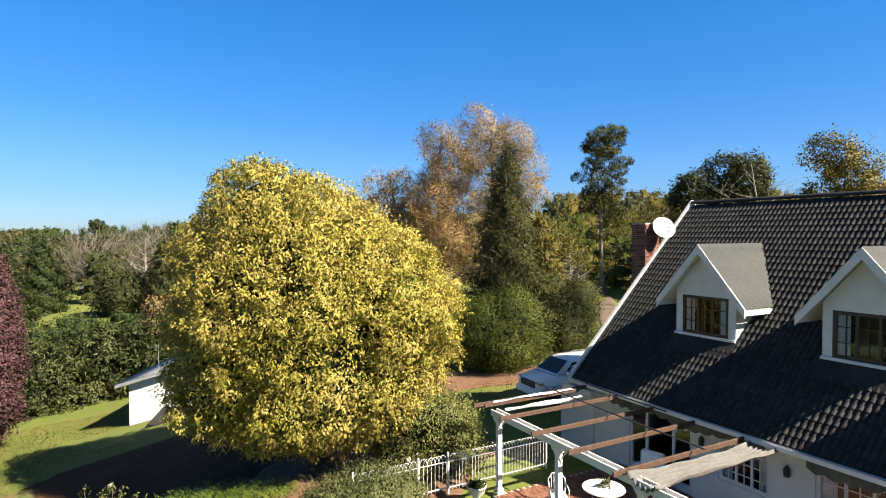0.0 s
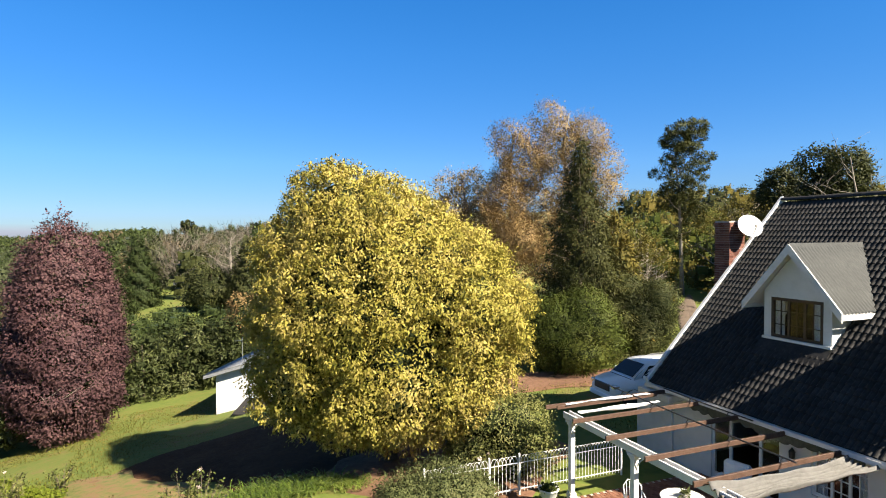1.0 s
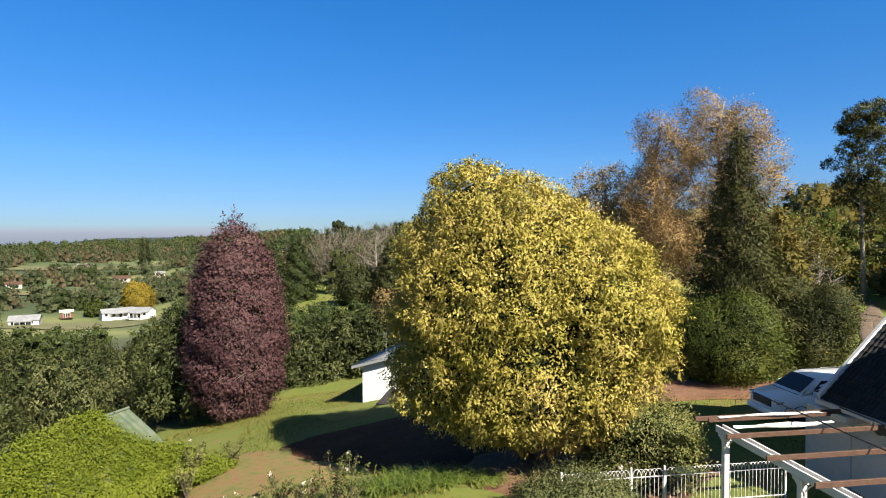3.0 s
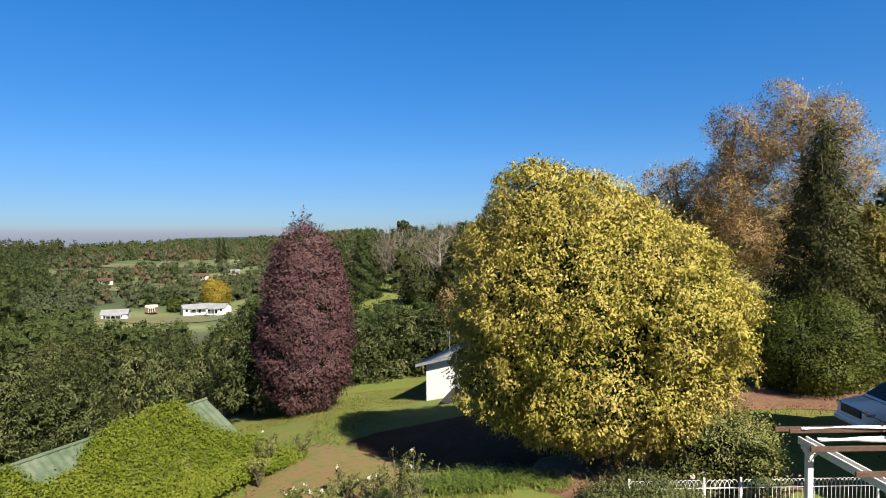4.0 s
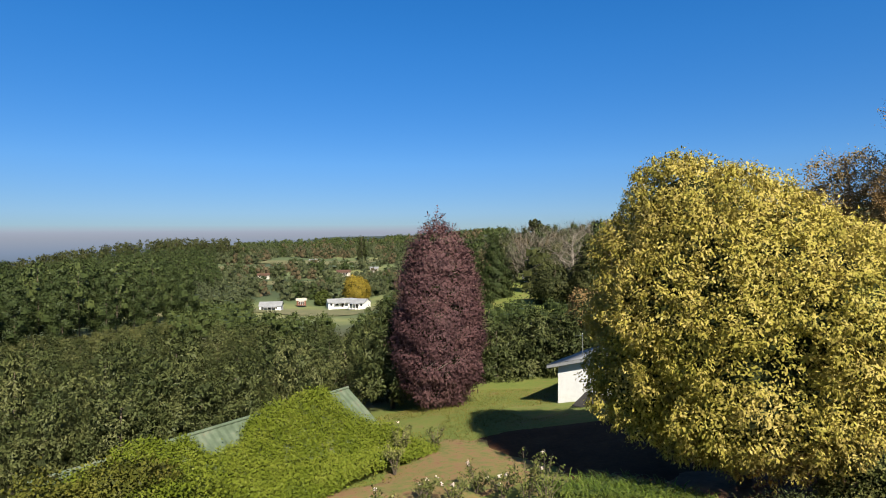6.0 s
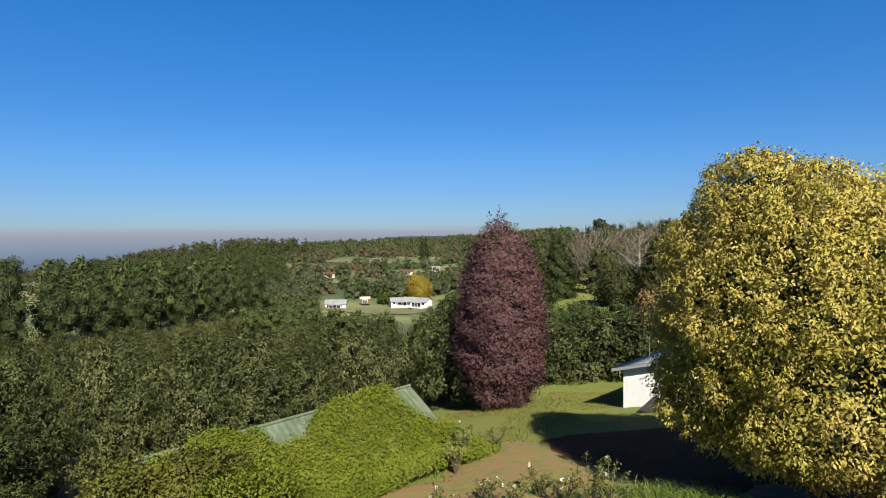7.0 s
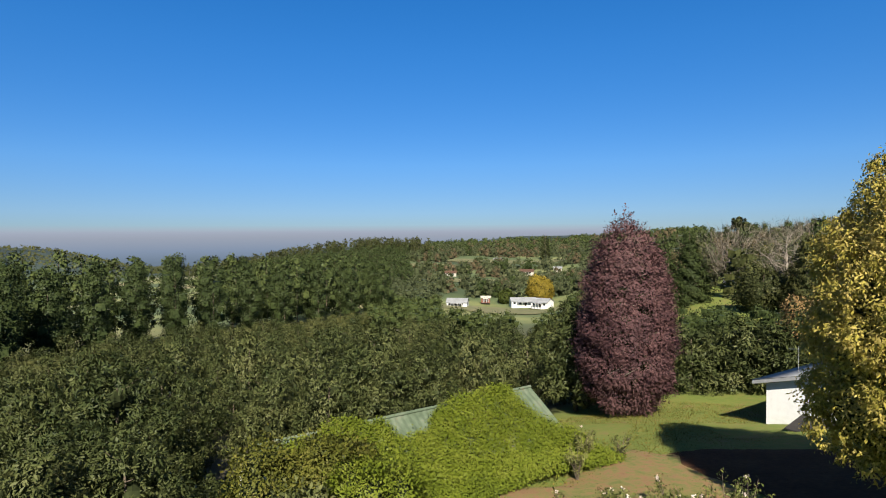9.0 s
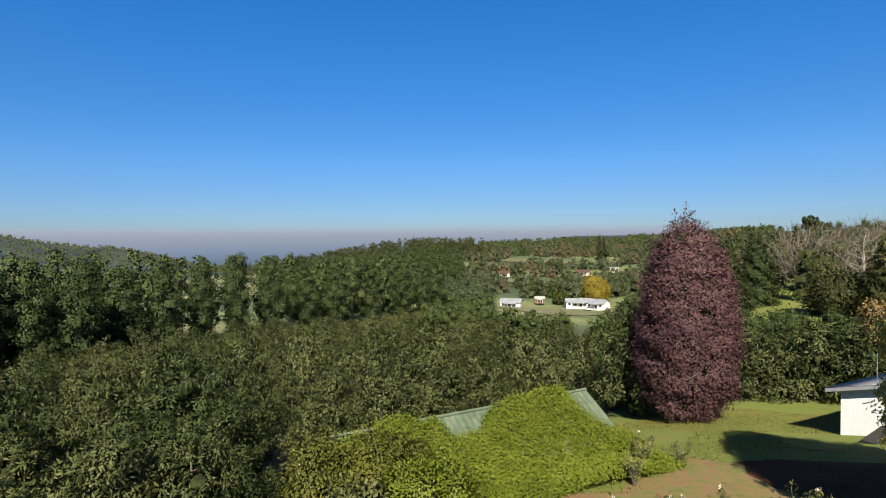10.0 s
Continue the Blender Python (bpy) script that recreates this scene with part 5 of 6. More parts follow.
clear = lambda a, r: not (28.8 < a < 34.8 and r < 118)
tall = [p for p in gums[:33] if math.atan2(-p[0], p[1]) > 1.33]
wood("gum_plantation", "tall plantation gum trees nearest the orchard", tall, 20.8, 3.5, "gum_leaf", 5200, 0.42, 71, trunk=0.14, boughs=18)
wood("gum_plantation", "tall plantation gum trees with green crowns", [p for p in gums[:33] if p not in tall], 20.5, 3.5, "gum_leaf", 4400, 0.46, 50, trunk=0.14, boughs=18)
wood("gum_plantation", "rows of tall gum trees deeper in the plantation", gums[33:], 22, 3.4, "gum_leaf", 900, 0.75, 49, trunk=0.2, boughs=12)
wood("far_forest", "dark woodland over the distant hill", scatter(64, 2400, 84, 122, 880, 1330), 3.5, 7, "dark_leaf", 16, 1.5, 64, boughs=1)
wood("gum_plantation", "plantation slope of young gum trees", scatter(51, 900, 62, 80, 230, 560, lambda a, r: r > gum_edge(a) + 50 and (a > 66 or r > 330)), 13, 3.2, "gum_leaf", 220, 0.8, 51, trunk=0.1, boughs=6)
wood("pine_ridge", "row of tall pines along the ridge", scatter(52, 330, 60, 84, 540, 620), 17, 3.4, "dark_leaf", 50, 1.5, 52, trunk=0.45, boughs=5)
wood("valley_trees", "mixed green trees across the valley", scatter(53, 330, 40, 62, 325, 760, wooded), 9, 5.5, "valley_leaf", 240, 0.95, 53, boughs=8)
wood("valley_trees", "dark evergreen trees across the valley", scatter(54, 230, 40, 66, 325, 760, wooded), 9, 4.5, "gum_leaf", 240, 0.95, 54, boughs=8)
wood("valley_trees", "leafy green trees across the valley", scatter(65, 150, 40, 64, 325, 760, wooded), 10, 5, "valley_leaf", 240, 0.95, 65, boughs=8)
wood("hillside_trees", "dark conifers on the facing hillside", scatter(55, 45, 24, 43, 118, 330, clear), 13, 4.2, "gum_leaf", 900, 0.6, 55, cone=True, boughs=16)
wood("hillside_trees", "mixed autumn trees on the facing hillside", scatter(56, 95, 14, 45, 112, 330, clear), 10, 4.4, "brown_leaf", 700, 0.52, 56, boughs=10)
wood("hillside_trees", "rounded dark trees on the facing hillside", scatter(63, 75, 14, 44, 118, 330, clear), 11.5, 4.6, "dark_leaf", 700, 0.56, 63, boughs=11)
wood("hillside_trees", "grey-green trees on the facing hillside", scatter(66, 95, 14, 44, 112, 330, clear), 11, 4.8, "valley_leaf", 700, 0.56, 66, boughs=10)
bare_wood("bare_trees", "leafless grey trees on the facing hillside", scatter(67, 34, 20, 36, 135, 260, clear), 14, 67)
wood("hillside_trees", "green trees behind the house on the rise", scatter(57, 85, -75, -10, 100, 190), 6.5, 3.8, "olive_leaf", 420, 0.45, 57, boughs=10)
wood("hillside_trees", "dark trees behind the house on the rise", scatter(58, 36, -75, -8, 105, 190), 6.5, 3.8, "dark_leaf", 460, 0.45, 58, boughs=10)
wood("hillside_shrubs", "rough scrub on the rise behind the drive", scatter(59, 230, -32, -9, 52, 120, lambda a, r: not (-17.5 < a < -14 and r < 62)), 2.2, 1.8, "olive_leaf", 200, 0.28, 59, boughs=5)
wood("hillside_shrubs", "dark scrub below the pine", scatter(60, 90, -30, -9, 58, 110, lambda a, r: not (-17.5 < a < -14 and r < 62)), 3.2, 2.1, "hedge_leaf", 260, 0.28, 60, boughs=6)
wood("valley_trees", "dark trees round the far field", scatter(61, 110, 44, 66, 165, 250, lambda a, r: a > 59 or a < 46 or r < 182), 7.5, 3.6, "gum_leaf", 350, 0.6, 61, boughs=9)
wood("valley_trees", "brown woodland across the valley", scatter(62, 60, 38, 62, 330, 640, wooded), 9, 5, "brown_leaf", 240, 0.9, 62, boughs=8)


wood("hillside_shrubs", "low dark bushes below the clearing", scatter(72, 46, 25, 41, 62, 88), 3.0, 2.3, "gum_leaf", 420, 0.3, 72, boughs=7)
wood("valley_trees", "leafy trees along the pale field's edge", scatter(73, 60, 59.4, 65, 235, 330), 9, 5, "valley_leaf", 260, 0.9, 73, boughs=8)
wood("valley_trees", "distant tree line on the far ridge", scatter(75, 420, 34, 60, 640, 1150), 11, 6.5, "gum_leaf", 70, 2.0, 75, boughs=5)
wood("valley_trees", "autumn trees on the far ridge", scatter(76, 70, 36, 56, 560, 900), 11, 6, "brown_leaf", 90, 1.6, 76, boughs=6)


M["blue_board"] = mat("blue_board", shades((0.36, 0.42, 0.5), (0.47, 0.54, 0.62), (0.55, 0.62, 0.7)), scale=4, bump=0.3, rough=0.6, stretch=(10, 10, 0.5))
M["dry_grass"] = mat("dry_grass", shades((0.06, 0.066, 0.026), (0.095, 0.095, 0.042), (0.14, 0.122, 0.062)), scale=0.4, scale2=0.05, bump=0, rough=1)
M["petal"] = leaf_mat("petal", (0.75, 0.73, 0.68), (0.82, 0.81, 0.78), (0.85, 0.84, 0.82))
M["rose_leaf"] = leaf_mat("rose_leaf", (0.07, 0.105, 0.03), (0.145, 0.185, 0.055), (0.23, 0.255, 0.1), vary=0.25)
M["strap_leaf"] = leaf_mat("strap_leaf", (0.06, 0.11, 0.02), (0.12, 0.2, 0.035), (0.22, 0.3, 0.07), rough=0.35)
M["grass_blade"] = leaf_mat("grass_blade", (0.085, 0.1, 0.016), (0.14, 0.155, 0.027), (0.22, 0.2, 0.055), tr=0.2)
M["dry_earth"] = mat("dry_earth", [(0.3, (0.105, 0.055, 0.026)), (0.44, (0.16, 0.092, 0.042)), (0.52, (0.125, 0.105, 0.032)), (0.6, (0.075, 0.092, 0.018))], scale=3, scale2=0.7, bump=0.6, rough=1, detail=9)

# ---- haze over the low country, painted on a glowing sheet far off ----
def haze_backdrop():
    m = bpy.data.materials.new("haze")
    m.use_nodes = True
    N, L = m.node_tree.nodes, m.node_tree.links
    N.remove(N["Principled BSDF"])
    tc = N.new("ShaderNodeTexCoord")
    sep = N.new("ShaderNodeSeparateXYZ")
    L.new(tc.outputs["Generated"], sep.inputs[0])
    ns = N.new("ShaderNodeTexNoise")
    mp = N.new("ShaderNodeMapping")
    mp.inputs["Scale"].default_value = (14, 14, 40)
    L.new(tc.outputs["Generated"], mp.inputs[0])
    L.new(mp.outputs[0], ns.inputs["Vector"])
    ns.inputs["Detail"].default_value = 5
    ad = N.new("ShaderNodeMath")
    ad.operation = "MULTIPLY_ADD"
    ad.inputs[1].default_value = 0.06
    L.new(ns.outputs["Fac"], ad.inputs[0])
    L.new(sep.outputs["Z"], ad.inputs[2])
    # haze and faint land painted as a vertical gradient, given off as emission
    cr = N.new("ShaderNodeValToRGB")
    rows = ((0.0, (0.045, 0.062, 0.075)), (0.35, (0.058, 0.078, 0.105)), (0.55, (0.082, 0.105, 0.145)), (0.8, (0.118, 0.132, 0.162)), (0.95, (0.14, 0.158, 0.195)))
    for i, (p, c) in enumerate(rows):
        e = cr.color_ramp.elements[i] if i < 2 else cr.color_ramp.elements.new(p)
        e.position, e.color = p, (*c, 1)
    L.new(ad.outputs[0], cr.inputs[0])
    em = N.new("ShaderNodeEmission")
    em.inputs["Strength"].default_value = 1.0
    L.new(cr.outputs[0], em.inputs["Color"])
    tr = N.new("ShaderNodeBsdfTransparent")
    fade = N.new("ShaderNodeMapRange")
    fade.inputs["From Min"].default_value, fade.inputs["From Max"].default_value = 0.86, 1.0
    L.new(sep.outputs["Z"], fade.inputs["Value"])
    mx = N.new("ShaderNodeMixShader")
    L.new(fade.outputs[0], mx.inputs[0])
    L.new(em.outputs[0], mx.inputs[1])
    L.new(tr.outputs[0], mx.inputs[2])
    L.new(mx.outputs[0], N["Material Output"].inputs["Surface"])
    M["haze"] = m
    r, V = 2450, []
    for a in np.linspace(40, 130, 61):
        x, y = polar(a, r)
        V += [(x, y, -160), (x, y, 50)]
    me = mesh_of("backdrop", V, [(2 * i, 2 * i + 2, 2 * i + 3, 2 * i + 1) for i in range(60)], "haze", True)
    tagged(new("backdrop", me), "glowing backdrop sheet painted with pale blue distance haze", "haze", kind="structure")


haze_backdrop()


# ---- beds, drive ----
def patch(name, label, category, az, r, w, d, material, seed, turn=0.0, lift=0.02):
    """A thin sheet of earth with an uneven outline, laid on the slope."""
    g = np.random.default_rng(seed)
    cx, cy = polar(az, r)
    K, R = 72, 10
    ph = g.uniform(0, 6.28, 5)
    V = [(cx, cy, gz(cx, cy) + lift)]
    ca, sa = math.cos(radians(turn)), math.sin(radians(turn))
    for j in range(1, R + 1):
        for k in range(K):
            a = 2 * math.pi * k / K
            wob = 1 + sum(0.2 / (i + 1) * math.sin((i + 2) * a * 1.0 + ph[i]) for i in range(5))
            x, y = w * math.cos(a) * wob * j / R, d * math.sin(a) * wob * j / R
            x, y = cx + x * ca - y * sa, cy + x * sa + y * ca
            V.append((x, y, gz(x, y) + lift + 0.05 - 0.12 * (j / R) ** 6 + 0.012 * math.sin(x * 5) * math.sin(y * 6)))
    F = [(0, 1 + k, 1 + (k + 1) % K) for k in range(K)]
    F += [(1 + (j - 1) * K + k, 1 + j * K + k, 1 + j * K + (k + 1) % K, 1 + (j - 1) * K + (k + 1) % K) for j in range(1, R) for k in range(K)]
    tagged(new(name, mesh_of(name, V, F, material, True)), label, category, kind="structure")


patch("flower_bed", "red-brown earth bed under the yellow tree", "soil", 10.5, 20.3, 5.6, 3.9, "soil", 1, lift=0.06)
patch("flower_bed", "bare red earth below the evergreen shrubs", "soil", -5.0, 31.0, 6.0, 2.4, "soil", 2, turn=10)
# dark patch placed where the yellow tree's shadow falls; the shade is painted
patch("flower_bed", "bare earth beside the tree, darkened for the tree's shadow", "soil", 22.0, 24.0, 5.2, 5.6, "shadow_soil", 8, turn=21, lift=0.1)
patch("bare_earth", "worn bare earth on the lawn", "soil", 37.5, 22.5, 3.2, 5.2, "dry_earth", 3, turn=38, lift=0.03)
patch("bare_earth", "worn bare earth beside the roses", "soil", 43, 19.5, 3.6, 2.0, "dry_earth", 4, turn=30, lift=0.035)
patch("field", "pale mown field before the far houses", "field", 52.5, 272, 34, 17, "dry_grass", 6, turn=52, lift=0.4)
for fa, fr, fw, fd in fields:
    patch("field", "pale dry field among the trees across the valley", "field", fa, fr, fw, fd, "dry_grass", int(fr), turn=fa, lift=0.6)
patch("driveway", "pale gravel driveway going up the rise", "driveway", -16.2, 50, 1.0, 8, "gravel", 5, turn=-14, lift=0.05)


# ---- white outbuilding ----
def outbuilding():
    """Local x runs along the gable end towards the yellow tree, y along the ridge, away."""
    x, y = polar(28.95, 35.0)
    h = thing("outbuilding", "small white outbuilding with a low grey iron roof", "shed", Matrix.Translation((x, y, -2.95)) @ pose(0, 0, 0, 0, 0, 2))
    W, D, E, R = 6.4, 8.0, 2.55, 3.5
    part("gable_wall", prism([(0, -0.5), (W, -0.5), (W, E), (W / 2, R), (0, E)], 0, 0.22), "white_wall", h)
    part("gable_wall", prism([(0, -0.5), (W, -0.5), (W, E), (W / 2, R), (0, E)], D - 0.22, D), "white_wall", h)
    for x0 in (0.0, W - 0.22):
        part("side_wall", boxes((x0, 0.223, -0.5, x0 + 0.22, D - 0.223, E - 0.02)), "white_wall", h)
    s = (R - E) / (W / 2)
    for sx in (-1, 1):
        V, F, n = [], [], 96
        for i in range(n + 1):
            yy = -0.45 + (D + 0.9) * i / n
            rib = 0.018 * math.sin(i * 2.1)
            V += [(W / 2, yy, R + 0.1 + rib), (W / 2 + sx * (W / 2 + 0.55), yy, R + 0.1 - s * (W / 2 + 0.55) + rib)]
        for i in range(n):
            F.append((2 * i, 2 * i + 2, 2 * i + 3, 2 * i + 1))
        ob = part_me("roof_sheet", mesh_of("roof_sheet", V, F, "grey_iron", True), h)
        sm = ob.modifiers.new("thickness", "SOLIDIFY")
        sm.thickness = 0.03
        e = W / 2 + sx * (W / 2 + 0.53)
        part("bargeboard", prism([(W / 2, R + 0.08), (e, R + 0.08 - s * (W / 2 + 0.53)), (e, R - 0.12 - s * (W / 2 + 0.53)), (W / 2, R - 0.12)], -0.44, -0.4), "grey_iron", h, "grey painted bargeboard")
    part("annex", boxes((2.05, -1.6, -1.3, 5.0, -0.003, 0.72), bevel=0.02), "blue_board", h, "pale blue boarded lean-to")
    for k in range(8):
        part("cover_strip", boxes((2.1 + k * 0.38, -1.625, -1.25, 2.15 + k * 0.38, -1.602, 0.7)), "white_paint", h)
    part("annex_roof", prism([(-1.85, 0.74), (0.0, 1.1), (0.0, 1.15), (-1.85, 0.79)], 1.8, 5.1, "x"), "tile", h, "dark sheet roof")
    part("aerial", tube(bmesh.new(), [(0.9, 1.5, 2.7), (0.9, 1.5, 4.3)], 0.02, 6), "chrome", h)
    part("aerial_arm", tube(bmesh.new(), [(0.4, 1.5, 4.1), (1.5, 1.5, 4.2)], 0.012, 5), "chrome", h)


outbuilding()


# ---- green-roofed shed and its creeper ----
P0, L0, Q0 = Vector((-21.41, 18.04, 0.02)), Vector((-20.57, 4.82, 0.02)), Vector((-18.82, 18.2, -1.67))
ALONG = (L0 - P0)
DOWN = (Q0 - P0)


def shed():
    s = thing("green_roofed_shed", "long shed with a faded green iron roof under creeper", "shed")
    V, F = [], []
    n = 170
    for i in range(n + 1):
        t = i / n
        rib = 0.022 * math.sin(i * 1.6)
        for k, d in enumerate((0, 0.33, 0.66, 1.0)):
            p = P0 + ALONG * t + DOWN * d
            V.append((p.x, p.y, p.z + rib + 0.01 * (k % 2)))
    for i in range(n):
        for k in range(3):
            F.append((4 * i + k, 4 * i + k + 1, 4 * i + k + 5, 4 * i + k + 4))
    ob = part_me("roof_sheet", mesh_of("roof_sheet", V, F, "green_iron", True), s, "faded green ribbed iron with rust streaks")
    back = Vector((-DOWN.x, -DOWN.y, DOWN.z))
    V2 = [tuple(P0 + ALONG * (i / n) + back * d + Vector((0, 0, 0.022 * math.sin(i * 1.6)))) for i in range(n + 1) for d in (0, 1)]
    part_me("roof_sheet", mesh_of("roof_sheet", V2, [(2 * i, 2 * i + 2, 2 * i + 3, 2 * i + 1) for i in range(n)], "green_iron", True), s)
    bm = bmesh.new()
    tube(bm, [P0 + Vector((0, 0, 0.03)), L0 + Vector((0, 0, 0.03))], 0.07, 8)
    part("ridge_cap", bm, "green_iron", s)
    for t in (0.01, 0.99):
        o = P0 + ALONG * t
        bm = bmesh.new()
        ring = [o + DOWN * 0.96 + Vector((0, 0, -0.06)), o + Vector((0, 0, -0.06)), o + back * 0.96 + Vector((0, 0, -0.06)), o + back * 0.96 + Vector((0, 0, -5)), o + DOWN * 0.96 + Vector((0, 0, -4))]
        off = ALONG.normalized() * (0.2 if t < 0.5 else -0.2)
        a = [bm.verts.new(p) for p in ring]
        b = [bm.verts.new(p + off) for p in ring]
        bm.faces.new(a)
        bm.faces.new(b[::-1])
        for i in range(5):
            bm.faces.new((a[i], b[i], b[(i + 1) % 5], a[(i + 1) % 5]))
        part("end_wall", bm, "white_wall", s)
    for side in (DOWN, back):
        bm = bmesh.new()
        o = [P0 + side * 0.94, L0 + side * 0.94]
        w = side.normalized() * 0.2
        ring = [o[0] - Vector((0, 0, 0.08)), o[1] - Vector((0, 0, 0.08)), o[1] - Vector((0, 0, 4.2)), o[0] - Vector((0, 0, 4.2))]
        a = [bm.verts.new(p) for p in ring]
        b = [bm.verts.new(p - Vector((w.x, w.y, 0))) for p in ring]
        bm.faces.new(a)
        bm.faces.new(b[::-1])
        for i in range(4):
            bm.faces.new((a[i], b[i], b[(i + 1) % 4], a[(i + 1) % 4]))
        part("side_wall", bm, "white_wall", s)


def creeper():
    """A carpet of small bright leaves over roof, eaves and the ground before them."""
    g = np.random.default_rng(12)
    n = 23000
    t, d = g.uniform(0, 1.0, n), g.uniform(0.0, 2.5, n)
    # bare iron at the ridge's far end, along the ridge and towards the near end
    wav = 0.07 * np.sin(t * 31) + 0.05 * np.sin(t * 67 + 1)
    edge = np.interp(t, [0, 0.05, 0.09, 0.115, 0.26, 0.4, 0.47, 0.51, 0.6, 0.63, 0.75, 1.0], [1.05, 0.8, 0.5, 0.02, 0.0, 0.05, 0.15, 0.48, 0.45, 0.05, 0.0, 0.2]) + wav * 0.6
    keep = d > edge
    t, d = t[keep], d[keep]
    base = np.array(P0)[None] + t[:, None] * np.array(ALONG)[None] + np.minimum(d, 1.0)[:, None] * np.array(DOWN)[None]
    over = np.maximum(d - 1.0, 0)[:, None]
    base = base + over * np.array([DOWN.x * 0.75, DOWN.y * 0.75, 0])[None]
    gzv = ground_z(base[:, 0], base[:, 1])
    fall = np.array(P0)[2] + DOWN.z - 0.25 * over[:, 0] - 0.15 * over[:, 0] ** 2
    base[:, 2] = np.where(d > 1, np.maximum(fall, gzv + 0.15), base[:, 2])
    mound = 0.28 + 0.25 * (np.sin(base[:, 0] * 1.1) * np.sin(base[:, 1] * 0.9 + 1)) + 0.3 * np.exp(-((t - 0.17) / 0.09) ** 2 - ((d - 0.3) / 0.3) ** 2)
    base[:, 2] += np.clip(mound, 0.04, 1) * g.uniform(0.5, 1.0, len(t))
    O = unit(np.stack([np.full(len(t), 0.35), np.full(len(t), -0.1), np.full(len(t), 0.9)], 1) + g.normal(0, 0.25, (len(t), 3)))
    q = tufts(g, base, O, 8, 0.16, 0.078, 0.066, rough=0.04, droop=0.1, face=1.6)
    tagged(new("creeper", quads_mesh("creeper", q, "ivy_leaf")), "bright green creeper spread over the shed roof", "creeper", kind="stuff")


shed()
creeper()
round_bush("olive_shrub", "olive green shrub against the shed", 69.3, 19.0, 3.5, 2.55, "shrub_leaf", n=1300, per=14, size=0.12, seed=21, lift=0.5)
round_bush("olive_shrub", "yellowing shrub against the shed eaves", 75.2, 18.8, 3.0, 2.8, "shrub_leaf", n=1000, per=13, size=0.12, seed=22, lift=0.3)
round_bush("olive_shrub", "mixed green shrub beside the creeper", 65.5, 17.2, 3.2, 2.3, "ivy_leaf", n=1000, per=13, size=0.11, seed=23, lift=0.2)
round_bush("olive_shrub", "dark leafy shrub at the foot of the slope", 73.5, 15.8, 2.6, 1.9, "orchard_leaf", n=620, per=12, size=0.18, seed=24, lift=0.2)

# ---- shrubs and flowers of the garden ----
round_bush("lavender_bush", "grey-green rounded shrub by the white fence", 6.8, 15.4, 2.5, 1.2, "grey_leaf", n=2000, per=13, size=0.07, seed=31, depth=1.8)
round_bush("lavender_bush", "grey-green shrub beside the rounded one", 10.6, 15.0, 1.7, 0.9, "grey_leaf", n=1000, per=13, size=0.07, seed=32)
round_bush("rose_bush", "tall rose bush with a few white blooms", 1.6, 18.6, 3.6, 2.7, "rose_leaf", n=1700, per=11, size=0.075, seed=33)
round_bush("rose_bush", "grey-green bush beside the fence", -0.6, 18.2, 2.2, 1.5, "rose_leaf", n=420, per=10, size=0.1, seed=34)
round_bush("rose_bush", "loose rose bush with bare stems", 4.6, 18.0, 1.6, 1.3, "rose_leaf", n=220, per=8, size=0.09, seed=35)


def straggly(az, r, h, w, leaf, label, name="rose_bush", seed=1, stems=16, blooms=3, per=20):
    """A thin upright shrub: bare canes, few leaves, some white blooms."""
    g = np.random.default_rng(seed)
    x, y = polar(az, r)
    t = thing(name, label, "shrub", on_ground(x, y))
    bm = bmesh.new()
    tips, pos, out = [], [], []
    for k in range(stems):
        a = g.uniform(0, 6.28)
        l = h * g.uniform(0.6, 1.05)
        e = Vector((math.cos(a) * w * 0.5 * g.uniform(0.3, 1), math.sin(a) * w * 0.5 * g.uniform(0.3, 1), l))
        m = Vector((e.x * 0.4, e.y * 0.4, l * 0.55))
        tube(bm, [(0, 0, -0.1), m, e], [0.014, 0.01, 0.004], 4)
        tips.append(e)
        for _ in range(per):
            f = g.uniform(0.25, 1.0)
            p = m.lerp(e, f) if f > 0.4 else Vector((0, 0, 0)).lerp(m, 0.4 + f)
            pos.append(np.array(p) + g.normal(0, 0.06, 3))
            out.append(unit(g.normal(size=3) + np.array([0, 0, 0.3])))
    part("stem", bm, "bark", t)
    part_me("leaves", quads_mesh("leaves", leaves(g, np.array(pos), np.array(out), 0.1, 0.05), leaf), t)
    for k in range(blooms):
        p = tips[k % len(tips)]
        pp = np.array(p)[None] + g.normal(0, 0.02, (26, 3))
        part_me("bloom", quads_mesh("bloom", leaves(g, pp, unit(g.normal(size=(26, 3))), 0.055, 0.05), "petal"), t, "white rose bloom")


for i, (az, r, h, w, n) in enumerate(((41.2, 25.5, 0.9, 1.2, 1), (45.0, 25.0, 1.2, 1.5, 1), (45.3, 21.5, 1.1, 0.9, 0), (37.0, 18.4, 1.0, 1.3, 3), (34.5, 17.8, 1.1, 1.4, 3), (32.0, 17.4, 1.5, 1.6, 2),
                                        (39.5, 17.5, 0.9, 1.2, 3), (42.5, 18.0, 0.8, 1.0, 2), (46.5, 17.2, 0.8, 1.1, 2), (30.3, 17.0, 1.5, 1.5, 0), (44.6, 24.0, 1.1, 1.0, 0), (2.6, 17.0, 1.0, 1.0, 3), (6.0, 18.6, 0.9, 1.2, 4), (-1.6, 17.4, 1.1, 1.4, 2))):
    straggly(az, r, h, w, "rose_leaf", "straggly rose bush with sparse leaves" if n == 0 else "thin rose bush with a few white blooms", seed=60 + i, blooms=n, per=26)


